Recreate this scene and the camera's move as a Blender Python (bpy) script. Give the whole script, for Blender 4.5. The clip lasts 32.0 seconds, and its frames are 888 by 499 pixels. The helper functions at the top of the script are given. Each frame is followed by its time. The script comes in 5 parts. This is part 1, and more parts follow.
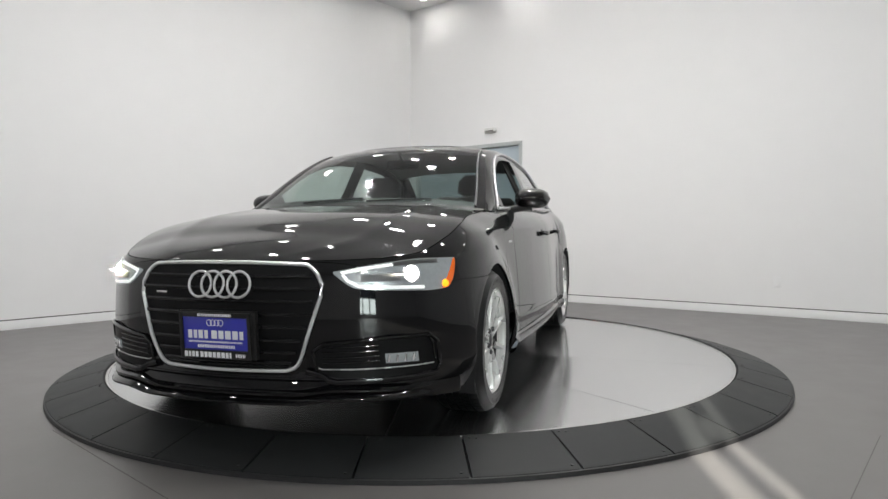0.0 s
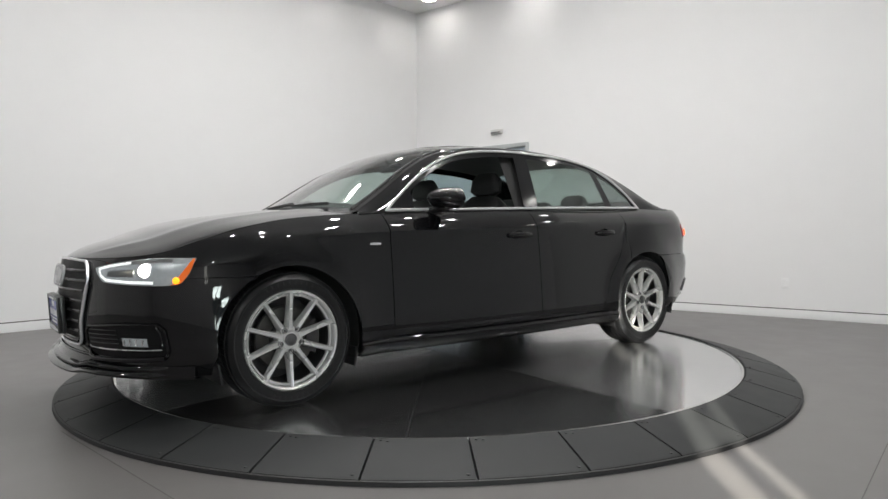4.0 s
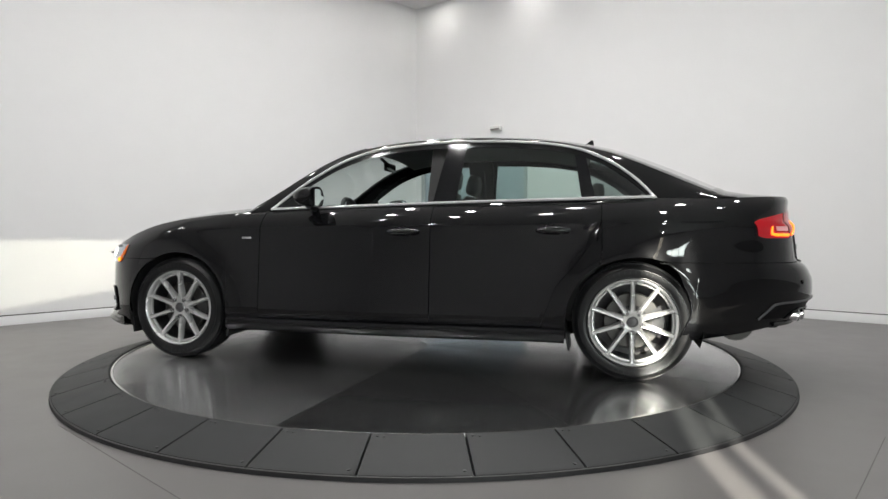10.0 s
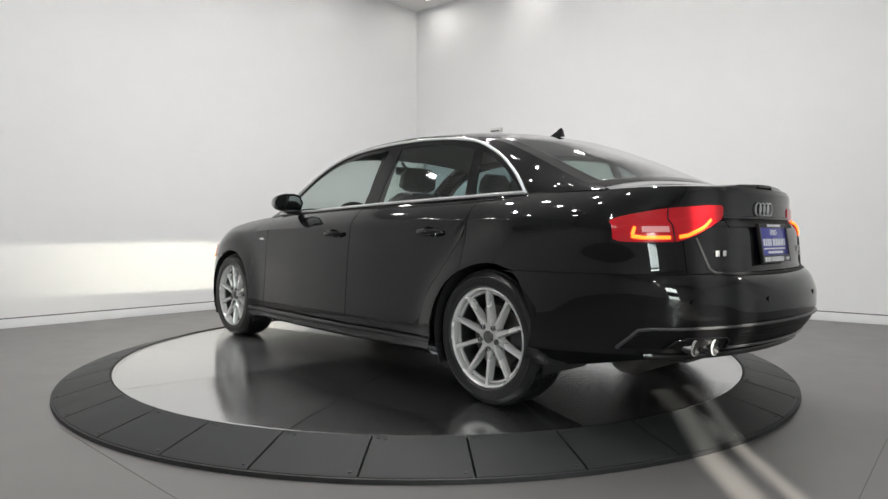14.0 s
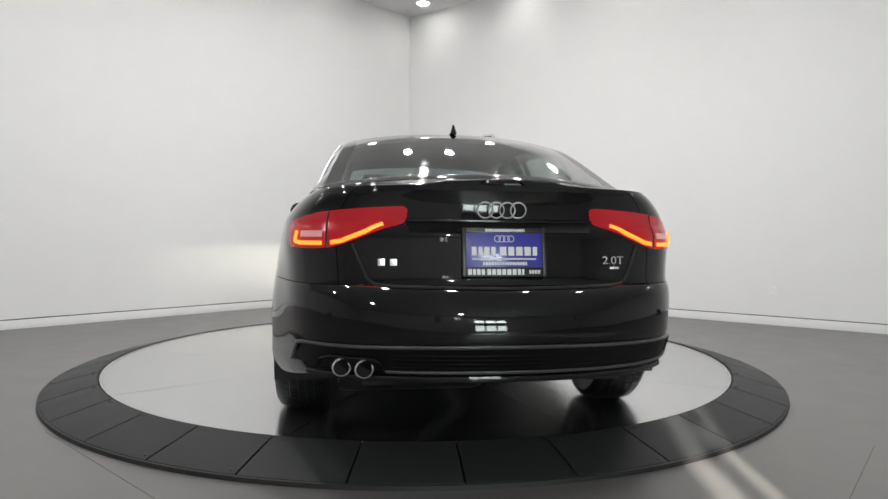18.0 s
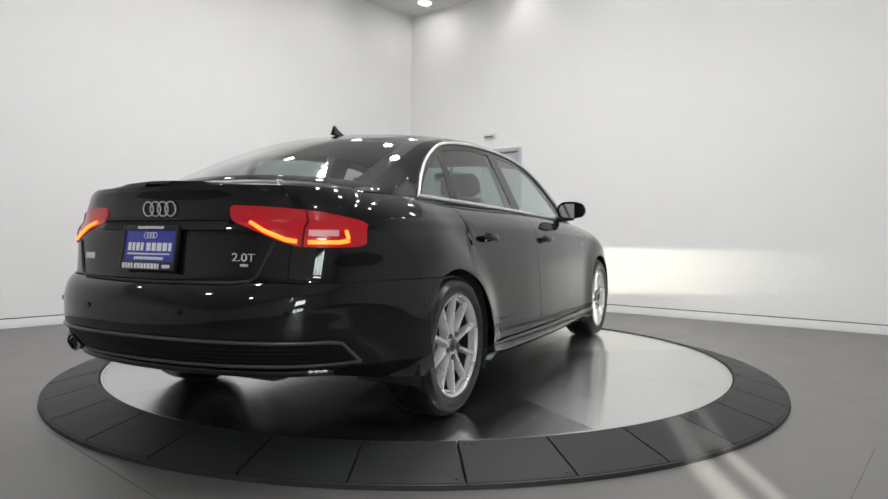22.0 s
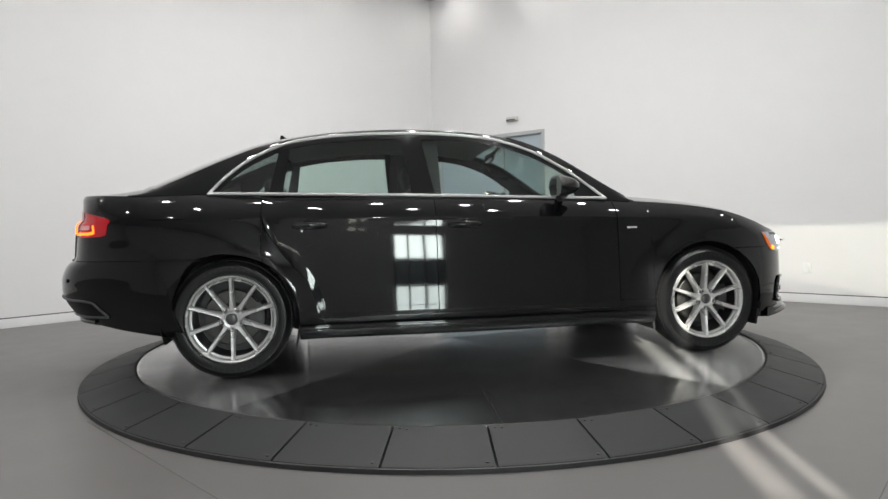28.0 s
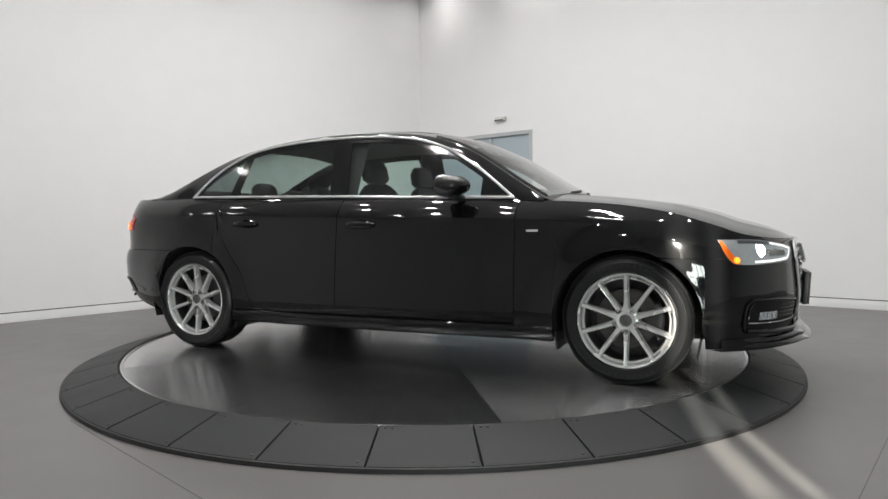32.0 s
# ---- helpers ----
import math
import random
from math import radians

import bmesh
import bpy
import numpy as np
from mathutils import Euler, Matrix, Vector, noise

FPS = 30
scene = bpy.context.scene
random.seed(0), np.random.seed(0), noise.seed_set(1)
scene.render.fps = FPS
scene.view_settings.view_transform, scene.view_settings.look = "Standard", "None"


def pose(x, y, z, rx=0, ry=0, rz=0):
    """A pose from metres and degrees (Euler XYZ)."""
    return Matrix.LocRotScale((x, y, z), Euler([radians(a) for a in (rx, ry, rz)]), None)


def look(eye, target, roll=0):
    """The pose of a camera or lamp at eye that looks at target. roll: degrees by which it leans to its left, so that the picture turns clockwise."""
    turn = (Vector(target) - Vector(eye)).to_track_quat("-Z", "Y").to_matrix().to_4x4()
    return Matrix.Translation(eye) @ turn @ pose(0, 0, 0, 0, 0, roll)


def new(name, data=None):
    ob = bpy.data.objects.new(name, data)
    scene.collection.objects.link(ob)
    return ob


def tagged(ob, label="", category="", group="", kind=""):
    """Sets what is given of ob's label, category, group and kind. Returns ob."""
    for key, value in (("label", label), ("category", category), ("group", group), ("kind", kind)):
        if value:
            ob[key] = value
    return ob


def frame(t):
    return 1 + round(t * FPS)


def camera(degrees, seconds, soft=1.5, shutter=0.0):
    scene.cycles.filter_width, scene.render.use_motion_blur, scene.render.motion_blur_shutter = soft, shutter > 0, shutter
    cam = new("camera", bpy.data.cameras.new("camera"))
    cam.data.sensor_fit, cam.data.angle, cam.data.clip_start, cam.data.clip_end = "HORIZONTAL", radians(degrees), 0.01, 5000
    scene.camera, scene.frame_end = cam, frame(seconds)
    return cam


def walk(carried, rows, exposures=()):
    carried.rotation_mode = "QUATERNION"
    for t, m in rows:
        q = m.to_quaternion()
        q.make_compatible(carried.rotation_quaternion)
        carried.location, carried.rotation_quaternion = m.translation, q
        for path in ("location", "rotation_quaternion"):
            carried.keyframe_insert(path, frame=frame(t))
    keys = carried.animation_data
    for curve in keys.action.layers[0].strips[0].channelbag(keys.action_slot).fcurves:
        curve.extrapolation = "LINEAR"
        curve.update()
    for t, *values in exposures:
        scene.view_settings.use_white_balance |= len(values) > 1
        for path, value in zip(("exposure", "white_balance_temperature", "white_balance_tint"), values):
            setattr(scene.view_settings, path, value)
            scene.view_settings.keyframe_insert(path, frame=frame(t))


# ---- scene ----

# ---- camera ----
EYE = (0.0, -4.625, 0.828)
# seconds, pan to the left, tilt up, roll
PATH = [(0, -1.71, -1.58, -0.28), (1, -1.70, -1.40, -0.00), (2, -1.37, -1.40, -0.26), (3, -1.12, -1.48, -0.43),
        (3.5, -1.09, -1.42, -0.40), (5.5, -1.45, -1.59, -0.25), (6, -1.03, -1.62, -0.32), (7, -0.41, -1.64, -0.39),
        (8, -0.64, -1.89, -0.15), (9, -1.03, -1.72, 0.05), (10, -1.31, -1.76, 0.09), (11, -1.38, -1.75, 0.24),
        (12, -1.41, -1.65, 0.02), (13, -1.27, -1.87, -0.04), (14, -1.23, -1.60, -0.06), (14.5, -1.22, -1.58, -0.16),
        (16.5, -1.93, -1.08, 0.55), (17, -1.95, -1.10, 0.40), (18, -1.99, -1.13, 0.41), (19, -2.00, -1.28, 0.37),
        (20, -1.98, -1.30, 0.44), (21, -1.91, -0.98, 0.52), (22, -1.88, -1.15, 0.54), (23, -1.83, -1.07, 0.48),
        (24, -1.67, -1.13, 0.17), (25, -1.59, -1.17, -0.05), (25.5, -1.38, -1.32, -0.50), (27.5, 0.65, -3.05, -1.41),
        (28, 0.33, -2.41, -1.16), (29, -0.02, -2.33, -0.76), (30, -0.10, -2.50, -0.73), (31, -0.25, -2.43, -0.80),
        (32, -0.80, -2.47, -0.63)]


def aim(pan, tilt, roll):
    a, b = radians(pan), radians(tilt)
    way = Vector((-math.sin(a) * math.cos(b), math.cos(a) * math.cos(b), math.sin(b)))
    return look(EYE, Vector(EYE) + way, roll)


cam = camera(68.73, 32.0, soft=1.5)
walk(cam, [(t, aim(p, q, r)) for t, p, q, r in PATH])

# ---- light ----
ZF = -0.08          # floor level; the turntable's plate is at z = 0
ZC = 4.15           # ceiling
CORNER = Vector((-0.2, 5.31, 0))
LEFT_END = Vector((-6.9, -1.36, 0))
RIGHT_END = Vector((7.2, -0.76, 0))
BACK_LEFT = Vector((-6.4, -9.0, 0))
BACK_RIGHT = Vector((7.0, -9.0, 0))

world = bpy.data.worlds.new("sky")
scene.world = world
world.use_nodes = True
wn = world.node_tree.nodes
sky = wn.new("ShaderNodeTexSky")
sky.sky_type, sky.sun_disc = "NISHITA", False
sky.sun_elevation, sky.sun_rotation = radians(22.8), radians(186)
wn["Background"].inputs["Strength"].default_value = 0.075
world.node_tree.links.new(sky.outputs["Color"], wn["Background"].inputs["Color"])

sun = new("sun", bpy.data.lights.new("sun", "SUN"))
sun.data.energy, sun.data.angle, sun.data.color = 3.8, radians(0.5), (1.0, 0.965, 0.85)
sun.matrix_world = look((0.2, -12.0, 5.05), (0.2 + 0.1 * 12.0, 0.0, 0.0))

LAMP_W = 2.55         # over the turntable
LAMP_WALL = 0.14       # along the walls
DOWNLIGHTS = [(0.0, 4.67)]
for k in range(1, 6):
    DOWNLIGHTS.append((0.0 - 0.708 * 1.45 * k, 4.67 - 0.706 * 1.45 * k))
    DOWNLIGHTS.append((0.0 + 0.773 * 1.45 * k, 4.67 - 0.634 * 1.45 * k))
for y, row in ((2.2, (-0.35, 0.35)), (1.2, (-1.2, -0.1, 1.0)), (0.2, (-2.0, -0.9, 0.2, 1.3, 2.2)), (-0.8, (-2.5, -1.4, -0.3, 0.8, 1.9, 2.9)), (-1.8, (-1.9, -0.8, 0.3, 1.4, 2.4))):
    DOWNLIGHTS += [(x, y) for x in row]
# unseen fill lamps, added to brighten the back walls and the near floor
BACK_FILL = [(-3.8, -3.2), (-3.0, -6.2), (0.6, -7.4)]
LAMP_FILL = 6.0

scene.view_settings.exposure = 2.22


# ---- materials ----
def mat(name, color=(0.5, 0.5, 0.5), rough=0.5, metal=0.0, coat=0.0, grain=0.0, scale=40.0, bump=0.0, spots=0.0, spec=0.5, glow=None, power=0.0):
    m = bpy.data.materials.new(name)
    m.use_nodes = True
    nt = m.node_tree
    b = nt.nodes["Principled BSDF"]
    b.inputs["Base Color"].default_value = (*color, 1)
    b.inputs["Roughness"].default_value = rough
    b.inputs["Metallic"].default_value = metal
    b.inputs["Specular IOR Level"].default_value = spec
    b.inputs["Coat Weight"].default_value = coat
    b.inputs["Coat Roughness"].default_value = 0.03
    if glow:
        b.inputs["Emission Color"].default_value = (*glow, 1)
        b.inputs["Emission Strength"].default_value = power
    if grain or bump or spots:
        co = nt.nodes.new("ShaderNodeTexCoord")
        n1 = nt.nodes.new("ShaderNodeTexNoise")
        n1.inputs["Scale"].default_value, n1.inputs["Detail"].default_value = scale, 8
        n2 = nt.nodes.new("ShaderNodeTexNoise")
        n2.inputs["Scale"].default_value, n2.inputs["Detail"].default_value = scale * 0.04, 4
        for n in (n1, n2):
            nt.links.new(co.outputs["Object"], n.inputs["Vector"])
        if grain or spots:
            add = nt.nodes.new("ShaderNodeMath")
            add.operation = "MULTIPLY_ADD"
            add.inputs[1].default_value = 2 * grain
            nt.links.new(n1.outputs["Fac"], add.inputs[0])
            add2 = nt.nodes.new("ShaderNodeMath")
            add2.operation = "MULTIPLY_ADD"
            add2.inputs[1].default_value = 2 * spots
            add2.inputs[2].default_value = 1 - grain - spots
            nt.links.new(n2.outputs["Fac"], add2.inputs[0])
            nt.links.new(add2.outputs[0], add.inputs[2])
            mix = nt.nodes.new("ShaderNodeVectorMath")
            mix.operation = "SCALE"
            mix.inputs[0].default_value = color
            nt.links.new(add.outputs[0], mix.inputs["Scale"])
            nt.links.new(mix.outputs[0], b.inputs["Base Color"])
            r = nt.nodes.new("ShaderNodeMath")
            r.operation = "MULTIPLY_ADD"
            r.inputs[1].default_value, r.inputs[2].default_value = 0.3 * rough, 0.85 * rough
            nt.links.new(n2.outputs["Fac"], r.inputs[0])
            nt.links.new(r.outputs[0], b.inputs["Roughness"])
        if bump:
            bp = nt.nodes.new("ShaderNodeBump")
            bp.inputs["Strength"].default_value, bp.inputs["Distance"].default_value = bump, 0.002
            nt.links.new(n1.outputs["Fac"], bp.inputs["Height"])
            nt.links.new(bp.outputs[0], b.inputs["Normal"])
    return m


def glass_mat(name, tint, gloss=1.0):
    m = bpy.data.materials.new(name)
    m.use_nodes = True
    nt = m.node_tree
    nt.nodes.remove(nt.nodes["Principled BSDF"])
    out = nt.nodes["Material Output"]
    tr = nt.nodes.new("ShaderNodeBsdfTransparent")
    tr.inputs[0].default_value = (*tint, 1)
    gl = nt.nodes.new("ShaderNodeBsdfGlossy")
    gl.inputs["Roughness"].default_value = 0.05
    fr = nt.nodes.new("ShaderNodeLayerWeight")
    fr.inputs[0].default_value = 0.5
    pw = nt.nodes.new("ShaderNodeMath")
    pw.operation = "POWER"
    pw.inputs[1].default_value = 5.0
    mu = nt.nodes.new("ShaderNodeMath")
    mu.operation = "MULTIPLY_ADD"
    mu.inputs[1].default_value, mu.inputs[2].default_value = 0.92 * gloss, 0.075 * gloss
    mx = nt.nodes.new("ShaderNodeMixShader")
    nt.links.new(fr.outputs["Facing"], pw.inputs[0])
    nt.links.new(pw.outputs[0], mu.inputs[0])
    nt.links.new(mu.outputs[0], mx.inputs[0])
    nt.links.new(tr.outputs[0], mx.inputs[1])
    nt.links.new(gl.outputs[0], mx.inputs[2])
    nt.links.new(mx.outputs[0], out.inputs[0])
    return m


M_WALL = mat("white wall paint", (0.78, 0.775, 0.775), 0.6, grain=0.015, scale=90, bump=0.08, spots=0.02)
M_BACK = mat("grey wall paint", (0.72, 0.72, 0.73), 0.6, grain=0.03, scale=60, bump=0.05)
M_CEIL = mat("grey ceiling paint", (0.68, 0.68, 0.68), 0.8, grain=0.02, scale=60, bump=0.05)
M_BASE = mat("white baseboard paint", (0.8, 0.8, 0.8), 0.45, grain=0.01)
M_FLOOR = mat("grey polished floor", (0.134, 0.127, 0.125), 0.38, grain=0.05, scale=120, bump=0.05, spots=0.06)
M_RING = mat("black ramp panel", (0.026, 0.0275, 0.028), 0.5, spec=0.2, grain=0.1, scale=160, bump=0.12, spots=0.12)
M_JOINT = mat("grey floor joint", (0.095, 0.09, 0.088), 0.6, grain=0.1)
M_EDGE = mat("dark rubber edge", (0.014, 0.014, 0.015), 0.55, grain=0.1)
M_STEEL = mat("steel rim", (0.62, 0.62, 0.61), 0.22, 1.0, grain=0.03, scale=30)
M_DOOR = mat("grey blue door paint", (0.36, 0.42, 0.46), 0.45, grain=0.03, scale=50, bump=0.03)
M_FRAME = mat("grey door frame", (0.42, 0.44, 0.44), 0.4, grain=0.02)
M_PLASTIC = mat("pale plastic", (0.62, 0.62, 0.6), 0.45, grain=0.02)
M_GAP_SHADE = mat("dark gap shade", (0.02, 0.02, 0.02), 0.6)
M_LENS = mat("lit lamp lens", (0.9, 0.9, 0.9), 0.4, glow=(1.0, 0.98, 0.94), power=7)
M_WINFRAME = mat("dark window frame", (0.03, 0.03, 0.032), 0.4, grain=0.05)
M_PANE = glass_mat("clear window pane", (0.93, 0.95, 0.94))

M_PAINT = mat("black car paint", (0.0034, 0.0035, 0.0041), 0.42, spec=0.02, coat=1.0, grain=0.015, scale=25, bump=0.0)
M_PAINT.node_tree.nodes["Principled BSDF"].inputs["Coat Roughness"].default_value = 0.045
M_TRIM = mat("black plastic trim", (0.012, 0.012, 0.013), 0.45, grain=0.15, scale=300, bump=0.1)
M_GLOSSBLACK = mat("gloss black plastic", (0.006, 0.006, 0.007), 0.1, grain=0.03, scale=200)
M_CHROME = mat("chrome", (0.8, 0.8, 0.81), 0.09, 1.0, grain=0.02, scale=60)
# near-black puts the shade of deep openings into the colour; also the diffuser's plastic
M_VOID = mat("black plastic and void shade", (0.004, 0.004, 0.0045), 0.5, spec=0.2, grain=0.2, scale=250, bump=0.3)
M_BRIGHT = mat("bright anodised trim", (0.82, 0.82, 0.83), 0.24, 0.6, grain=0.02, scale=60)
M_ALLOY = mat("silver alloy paint", (0.64, 0.64, 0.635), 0.27, 0.5, coat=0.5, grain=0.03, scale=120)
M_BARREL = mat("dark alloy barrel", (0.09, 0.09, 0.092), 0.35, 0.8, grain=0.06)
M_RUBBER = mat("tyre rubber", (0.008, 0.0082, 0.0088), 0.3, spec=0.4, grain=0.15, scale=90, bump=0.15, spots=0.1)
M_BRAKE = mat("brake steel", (0.1, 0.098, 0.094), 0.4, 0.9, grain=0.08, scale=80)
M_UNDER = mat("dark underbody", (0.012, 0.012, 0.012), 0.7, grain=0.2)
M_SEAT = mat("black leather", (0.014, 0.014, 0.015), 0.6, grain=0.15, scale=120, bump=0.25)
M_LINER = mat("grey headliner cloth", (0.15, 0.155, 0.155), 0.9, grain=0.06, scale=300, bump=0.1)
M_GLASS_T = glass_mat("green tinted side glass", (0.76, 0.87, 0.83), 1.4)
M_GLASS_W = glass_mat("clear green windscreen", (0.74, 0.83, 0.8), 1.4)
M_GLASS_B = glass_mat("tinted rear window", (0.52, 0.6, 0.58), 1.8)
M_SATIN = mat("satin grey trim", (0.1, 0.1, 0.104), 0.32, 0.5, grain=0.05)
# weak emission stands in for light caught in the reflectors, fog lamps included
M_HOUSING = mat("faintly glowing silver lamp reflector", (0.34, 0.37, 0.38), 0.22, 0.6, coat=1.0, grain=0.15, scale=60, glow=(0.9, 0.97, 1.0), power=0.02)
M_BEAM = mat("lit projector lamp", (1, 1, 1), 0.3, glow=(1.0, 0.99, 0.95), power=3)
M_HEAD = mat("headlamp burner", (1, 1, 1), 0.3, glow=(1.0, 0.98, 0.8), power=72000.0)
M_STRIP = mat("lit white light strip", (1, 1, 1), 0.3, glow=(0.95, 1.0, 1.0), power=0.11)
M_AMBER = mat("amber lens", (0.6, 0.1, 0.01), 0.12, coat=0.8, grain=0.1, scale=150, glow=(1.0, 0.2, 0.0), power=0.05)
M_AMBERLIT = mat("lit amber lamp", (0.9, 0.4, 0.02), 0.2, glow=(1.0, 0.3, 0.01), power=0.4)
M_RED = mat("red lamp lens", (0.3, 0.006, 0.01), 0.16, coat=0.3, grain=0.06, scale=120, glow=(1.0, 0.01, 0.03), power=0.03)
M_REDLIT = mat("lit red light strip", (0.9, 0.1, 0.02), 0.2, glow=(1.0, 0.13, 0.01), power=0.85)
M_REDGLOW = mat("pale red reflector", (0.75, 0.4, 0.4), 0.15, coat=1.0, glow=(1.0, 0.2, 0.2), power=0.03)
M_BLUE = mat("blue plate paint", (0.035, 0.04, 0.36), 0.3, coat=0.5, grain=0.04)
M_WHITE = mat("white print", (0.8, 0.8, 0.82), 0.4, grain=0.02)
M_BLACKPLATE = mat("black plate frame", (0.012, 0.012, 0.012), 0.3, grain=0.05)


# brushed steel: stretched streaks, one turn for each plate by the object's random number
M_DISC = mat("brushed steel plate", (0.6, 0.605, 0.61), 0.3, 0.975)
M_DISC.node_tree.nodes["Principled BSDF"].inputs["Anisotropic"].default_value = 0.88
nt = M_DISC.node_tree
co, mp = nt.nodes.new("ShaderNodeTexCoord"), nt.nodes.new("ShaderNodeMapping")
mp.inputs["Scale"].default_value = (1.0, 40.0, 1.0)
ns, sm = nt.nodes.new("ShaderNodeTexNoise"), nt.nodes.new("ShaderNodeTexNoise")
ns.inputs["Scale"].default_value, sm.inputs["Scale"].default_value, sm.inputs["Detail"].default_value = 1.0, 1.7, 6
info, mr = nt.nodes.new("ShaderNodeObjectInfo"), nt.nodes.new("ShaderNodeMath")
nt.links.new(co.outputs["Object"], mp.inputs["Vector"])
nt.links.new(mp.outputs[0], ns.inputs["Vector"])
nt.links.new(co.outputs["Object"], sm.inputs["Vector"])
mr.operation, mr.inputs[1].default_value = "MULTIPLY_ADD", 0.08
st = nt.nodes.new("ShaderNodeMath")
st.operation, st.inputs[1].default_value, st.inputs[2].default_value = "MULTIPLY_ADD", 0.004, 0.155
nt.links.new(ns.outputs["Fac"], st.inputs[0])
nt.links.new(st.outputs[0], mr.inputs[2])
nt.links.new(sm.outputs["Fac"], mr.inputs[0])
vary, turn = nt.nodes.new("ShaderNodeMath"), nt.nodes.new("ShaderNodeMath")
vary.operation, vary.inputs[1].default_value, vary.inputs[2].default_value = "MULTIPLY_ADD", 0.4, 0.8
turn.operation = "MULTIPLY"
nt.links.new(info.outputs["Random"], vary.inputs[0])
nt.links.new(vary.outputs[0], turn.inputs[0])
nt.links.new(mr.outputs[0], turn.inputs[1])
nt.links.new(turn.outputs[0], nt.nodes["Principled BSDF"].inputs["Roughness"])
tg = nt.nodes.new("ShaderNodeTangent")
tg.direction_type, tg.uv_map = "UV_MAP", "brush"
nt.links.new(tg.outputs[0], nt.nodes["Principled BSDF"].inputs["Tangent"])


# ---- mesh helpers ----
def bm_box(bm, lo, hi, bevel=0.0, m=None):
    vs = [bm.verts.new((x, y, z)) for x in (lo[0], hi[0]) for y in (lo[1], hi[1]) for z in (lo[2], hi[2])]
    fs = [bm.faces.new([vs[i] for i in f]) for f in ((0, 1, 3, 2), (4, 6, 7, 5), (0, 4, 5, 1), (2, 3, 7, 6), (0, 2, 6, 4), (1, 5, 7, 3))]
    if bevel:
        es = list({e for f in fs for e in f.edges})
        r = bmesh.ops.bevel(bm, geom=es, offset=bevel, segments=2, affect="EDGES", profile=0.6)
        vs = list({v for f in r["faces"] for v in f.verts} | {v for v in vs if v.is_valid})
    if m is not None:
        bmesh.ops.transform(bm, matrix=m, verts=[v for v in vs if v.is_valid])
    return vs


def box(lo, hi, bevel=0.0, m=None):
    bm = bmesh.new()
    bm_box(bm, lo, hi, bevel, m)
    return bm


def bm_cyl(bm, r, z0, z1, n=24, r2=None, m=None):
    vs = bmesh.ops.create_cone(bm, cap_ends=True, segments=n, radius1=r, radius2=r if r2 is None else r2, depth=z1 - z0)["verts"]
    bmesh.ops.translate(bm, verts=vs, vec=(0, 0, (z0 + z1) / 2))
    if m is not None:
        bmesh.ops.transform(bm, matrix=m, verts=vs)
    return vs


def lathe(bm, prof, n=48, axis="y", close=False):
    """Turns a profile of (radius, height) round the axis."""
    rows = []
    for k in range(n):
        a = 2 * math.pi * k / n
        c, s = math.cos(a), math.sin(a)
        rows.append([bm.verts.new((r * c, h, r * s) if axis == "y" else (r * c, r * s, h)) for r, h in prof])
    m = len(prof)
    for k in range(n):
        p, q = rows[k], rows[(k + 1) % n]
        for j in range(m if close else m - 1):
            bm.faces.new((p[j], p[(j + 1) % m], q[(j + 1) % m], q[j]))


def grid(bm, pts, flip=False, back=0.0):
    """A sheet through rows of points; with back it gets a folded edge of that depth, along its own normals."""
    rows = [[bm.verts.new(p) for p in r] for r in pts]
    fs = []
    for a, b in zip(rows, rows[1:]):
        for j in range(len(a) - 1):
            q = [a[j], a[j + 1], b[j + 1], b[j]]
            if (q[0].co - q[1].co).length < 1e-6:
                q.pop(0)
            elif (q[2].co - q[3].co).length < 1e-6:
                q.pop(3)
            try:
                fs.append(bm.faces.new(q[::-1] if flip else q))
            except ValueError:
                pass
    if back:
        bm.normal_update()
        edge = [e for e in bm.edges if len(e.link_faces) == 1]
        nor = {v: v.normal.copy() for e in edge for v in e.verts}
        new_vs = {v: bm.verts.new(v.co - n * back) for v, n in nor.items()}
        for e in edge:
            a, b = e.verts
            if e.link_loops[0].vert is not a:
                a, b = b, a
            bm.faces.new((b, a, new_vs[a], new_vs[b]))
    return fs


def tube(bm, pts, r, n=8, closed=False, flat=1.0):
    """A round bar along a line of points."""
    pts = [Vector(p) for p in pts]
    rings = []
    cnt = len(pts)
    up = Vector((0, 0, 1))
    for i, p in enumerate(pts):
        a = pts[(i - 1) % cnt] if closed or i else p
        b = pts[(i + 1) % cnt] if closed or i < cnt - 1 else p
        t = (b - a).normalized()
        s = t.cross(up)
        if s.length < 0.05:
            s = t.cross(Vector((1, 0, 0)))
        s.normalize()
        u = s.cross(t)
        rings.append([bm.verts.new(p + (s * math.cos(k * 2 * math.pi / n) * flat + u * math.sin(k * 2 * math.pi / n)) * r) for k in range(n)])
    for i in range(cnt if closed else cnt - 1):
        a, b = rings[i], rings[(i + 1) % cnt]
        for k in range(n):
            bm.faces.new((a[k], a[(k + 1) % n], b[(k + 1) % n], b[k]))
    if not closed:
        bm.faces.new(rings[0][::-1])
        bm.faces.new(rings[-1])


def solid(bm, outline, depth, m=None):
    """A plate with the outline (x, y) and a depth in z."""
    a = [bm.verts.new((x, y, 0)) for x, y in outline]
    b = [bm.verts.new((x, y, depth)) for x, y in outline]
    bm.faces.new(a[::-1])
    bm.faces.new(b)
    k = len(a)
    for i in range(k):
        bm.faces.new((a[i], a[(i + 1) % k], b[(i + 1) % k], b[i]))
    if m is not None:
        bmesh.ops.transform(bm, matrix=m, verts=a + b)


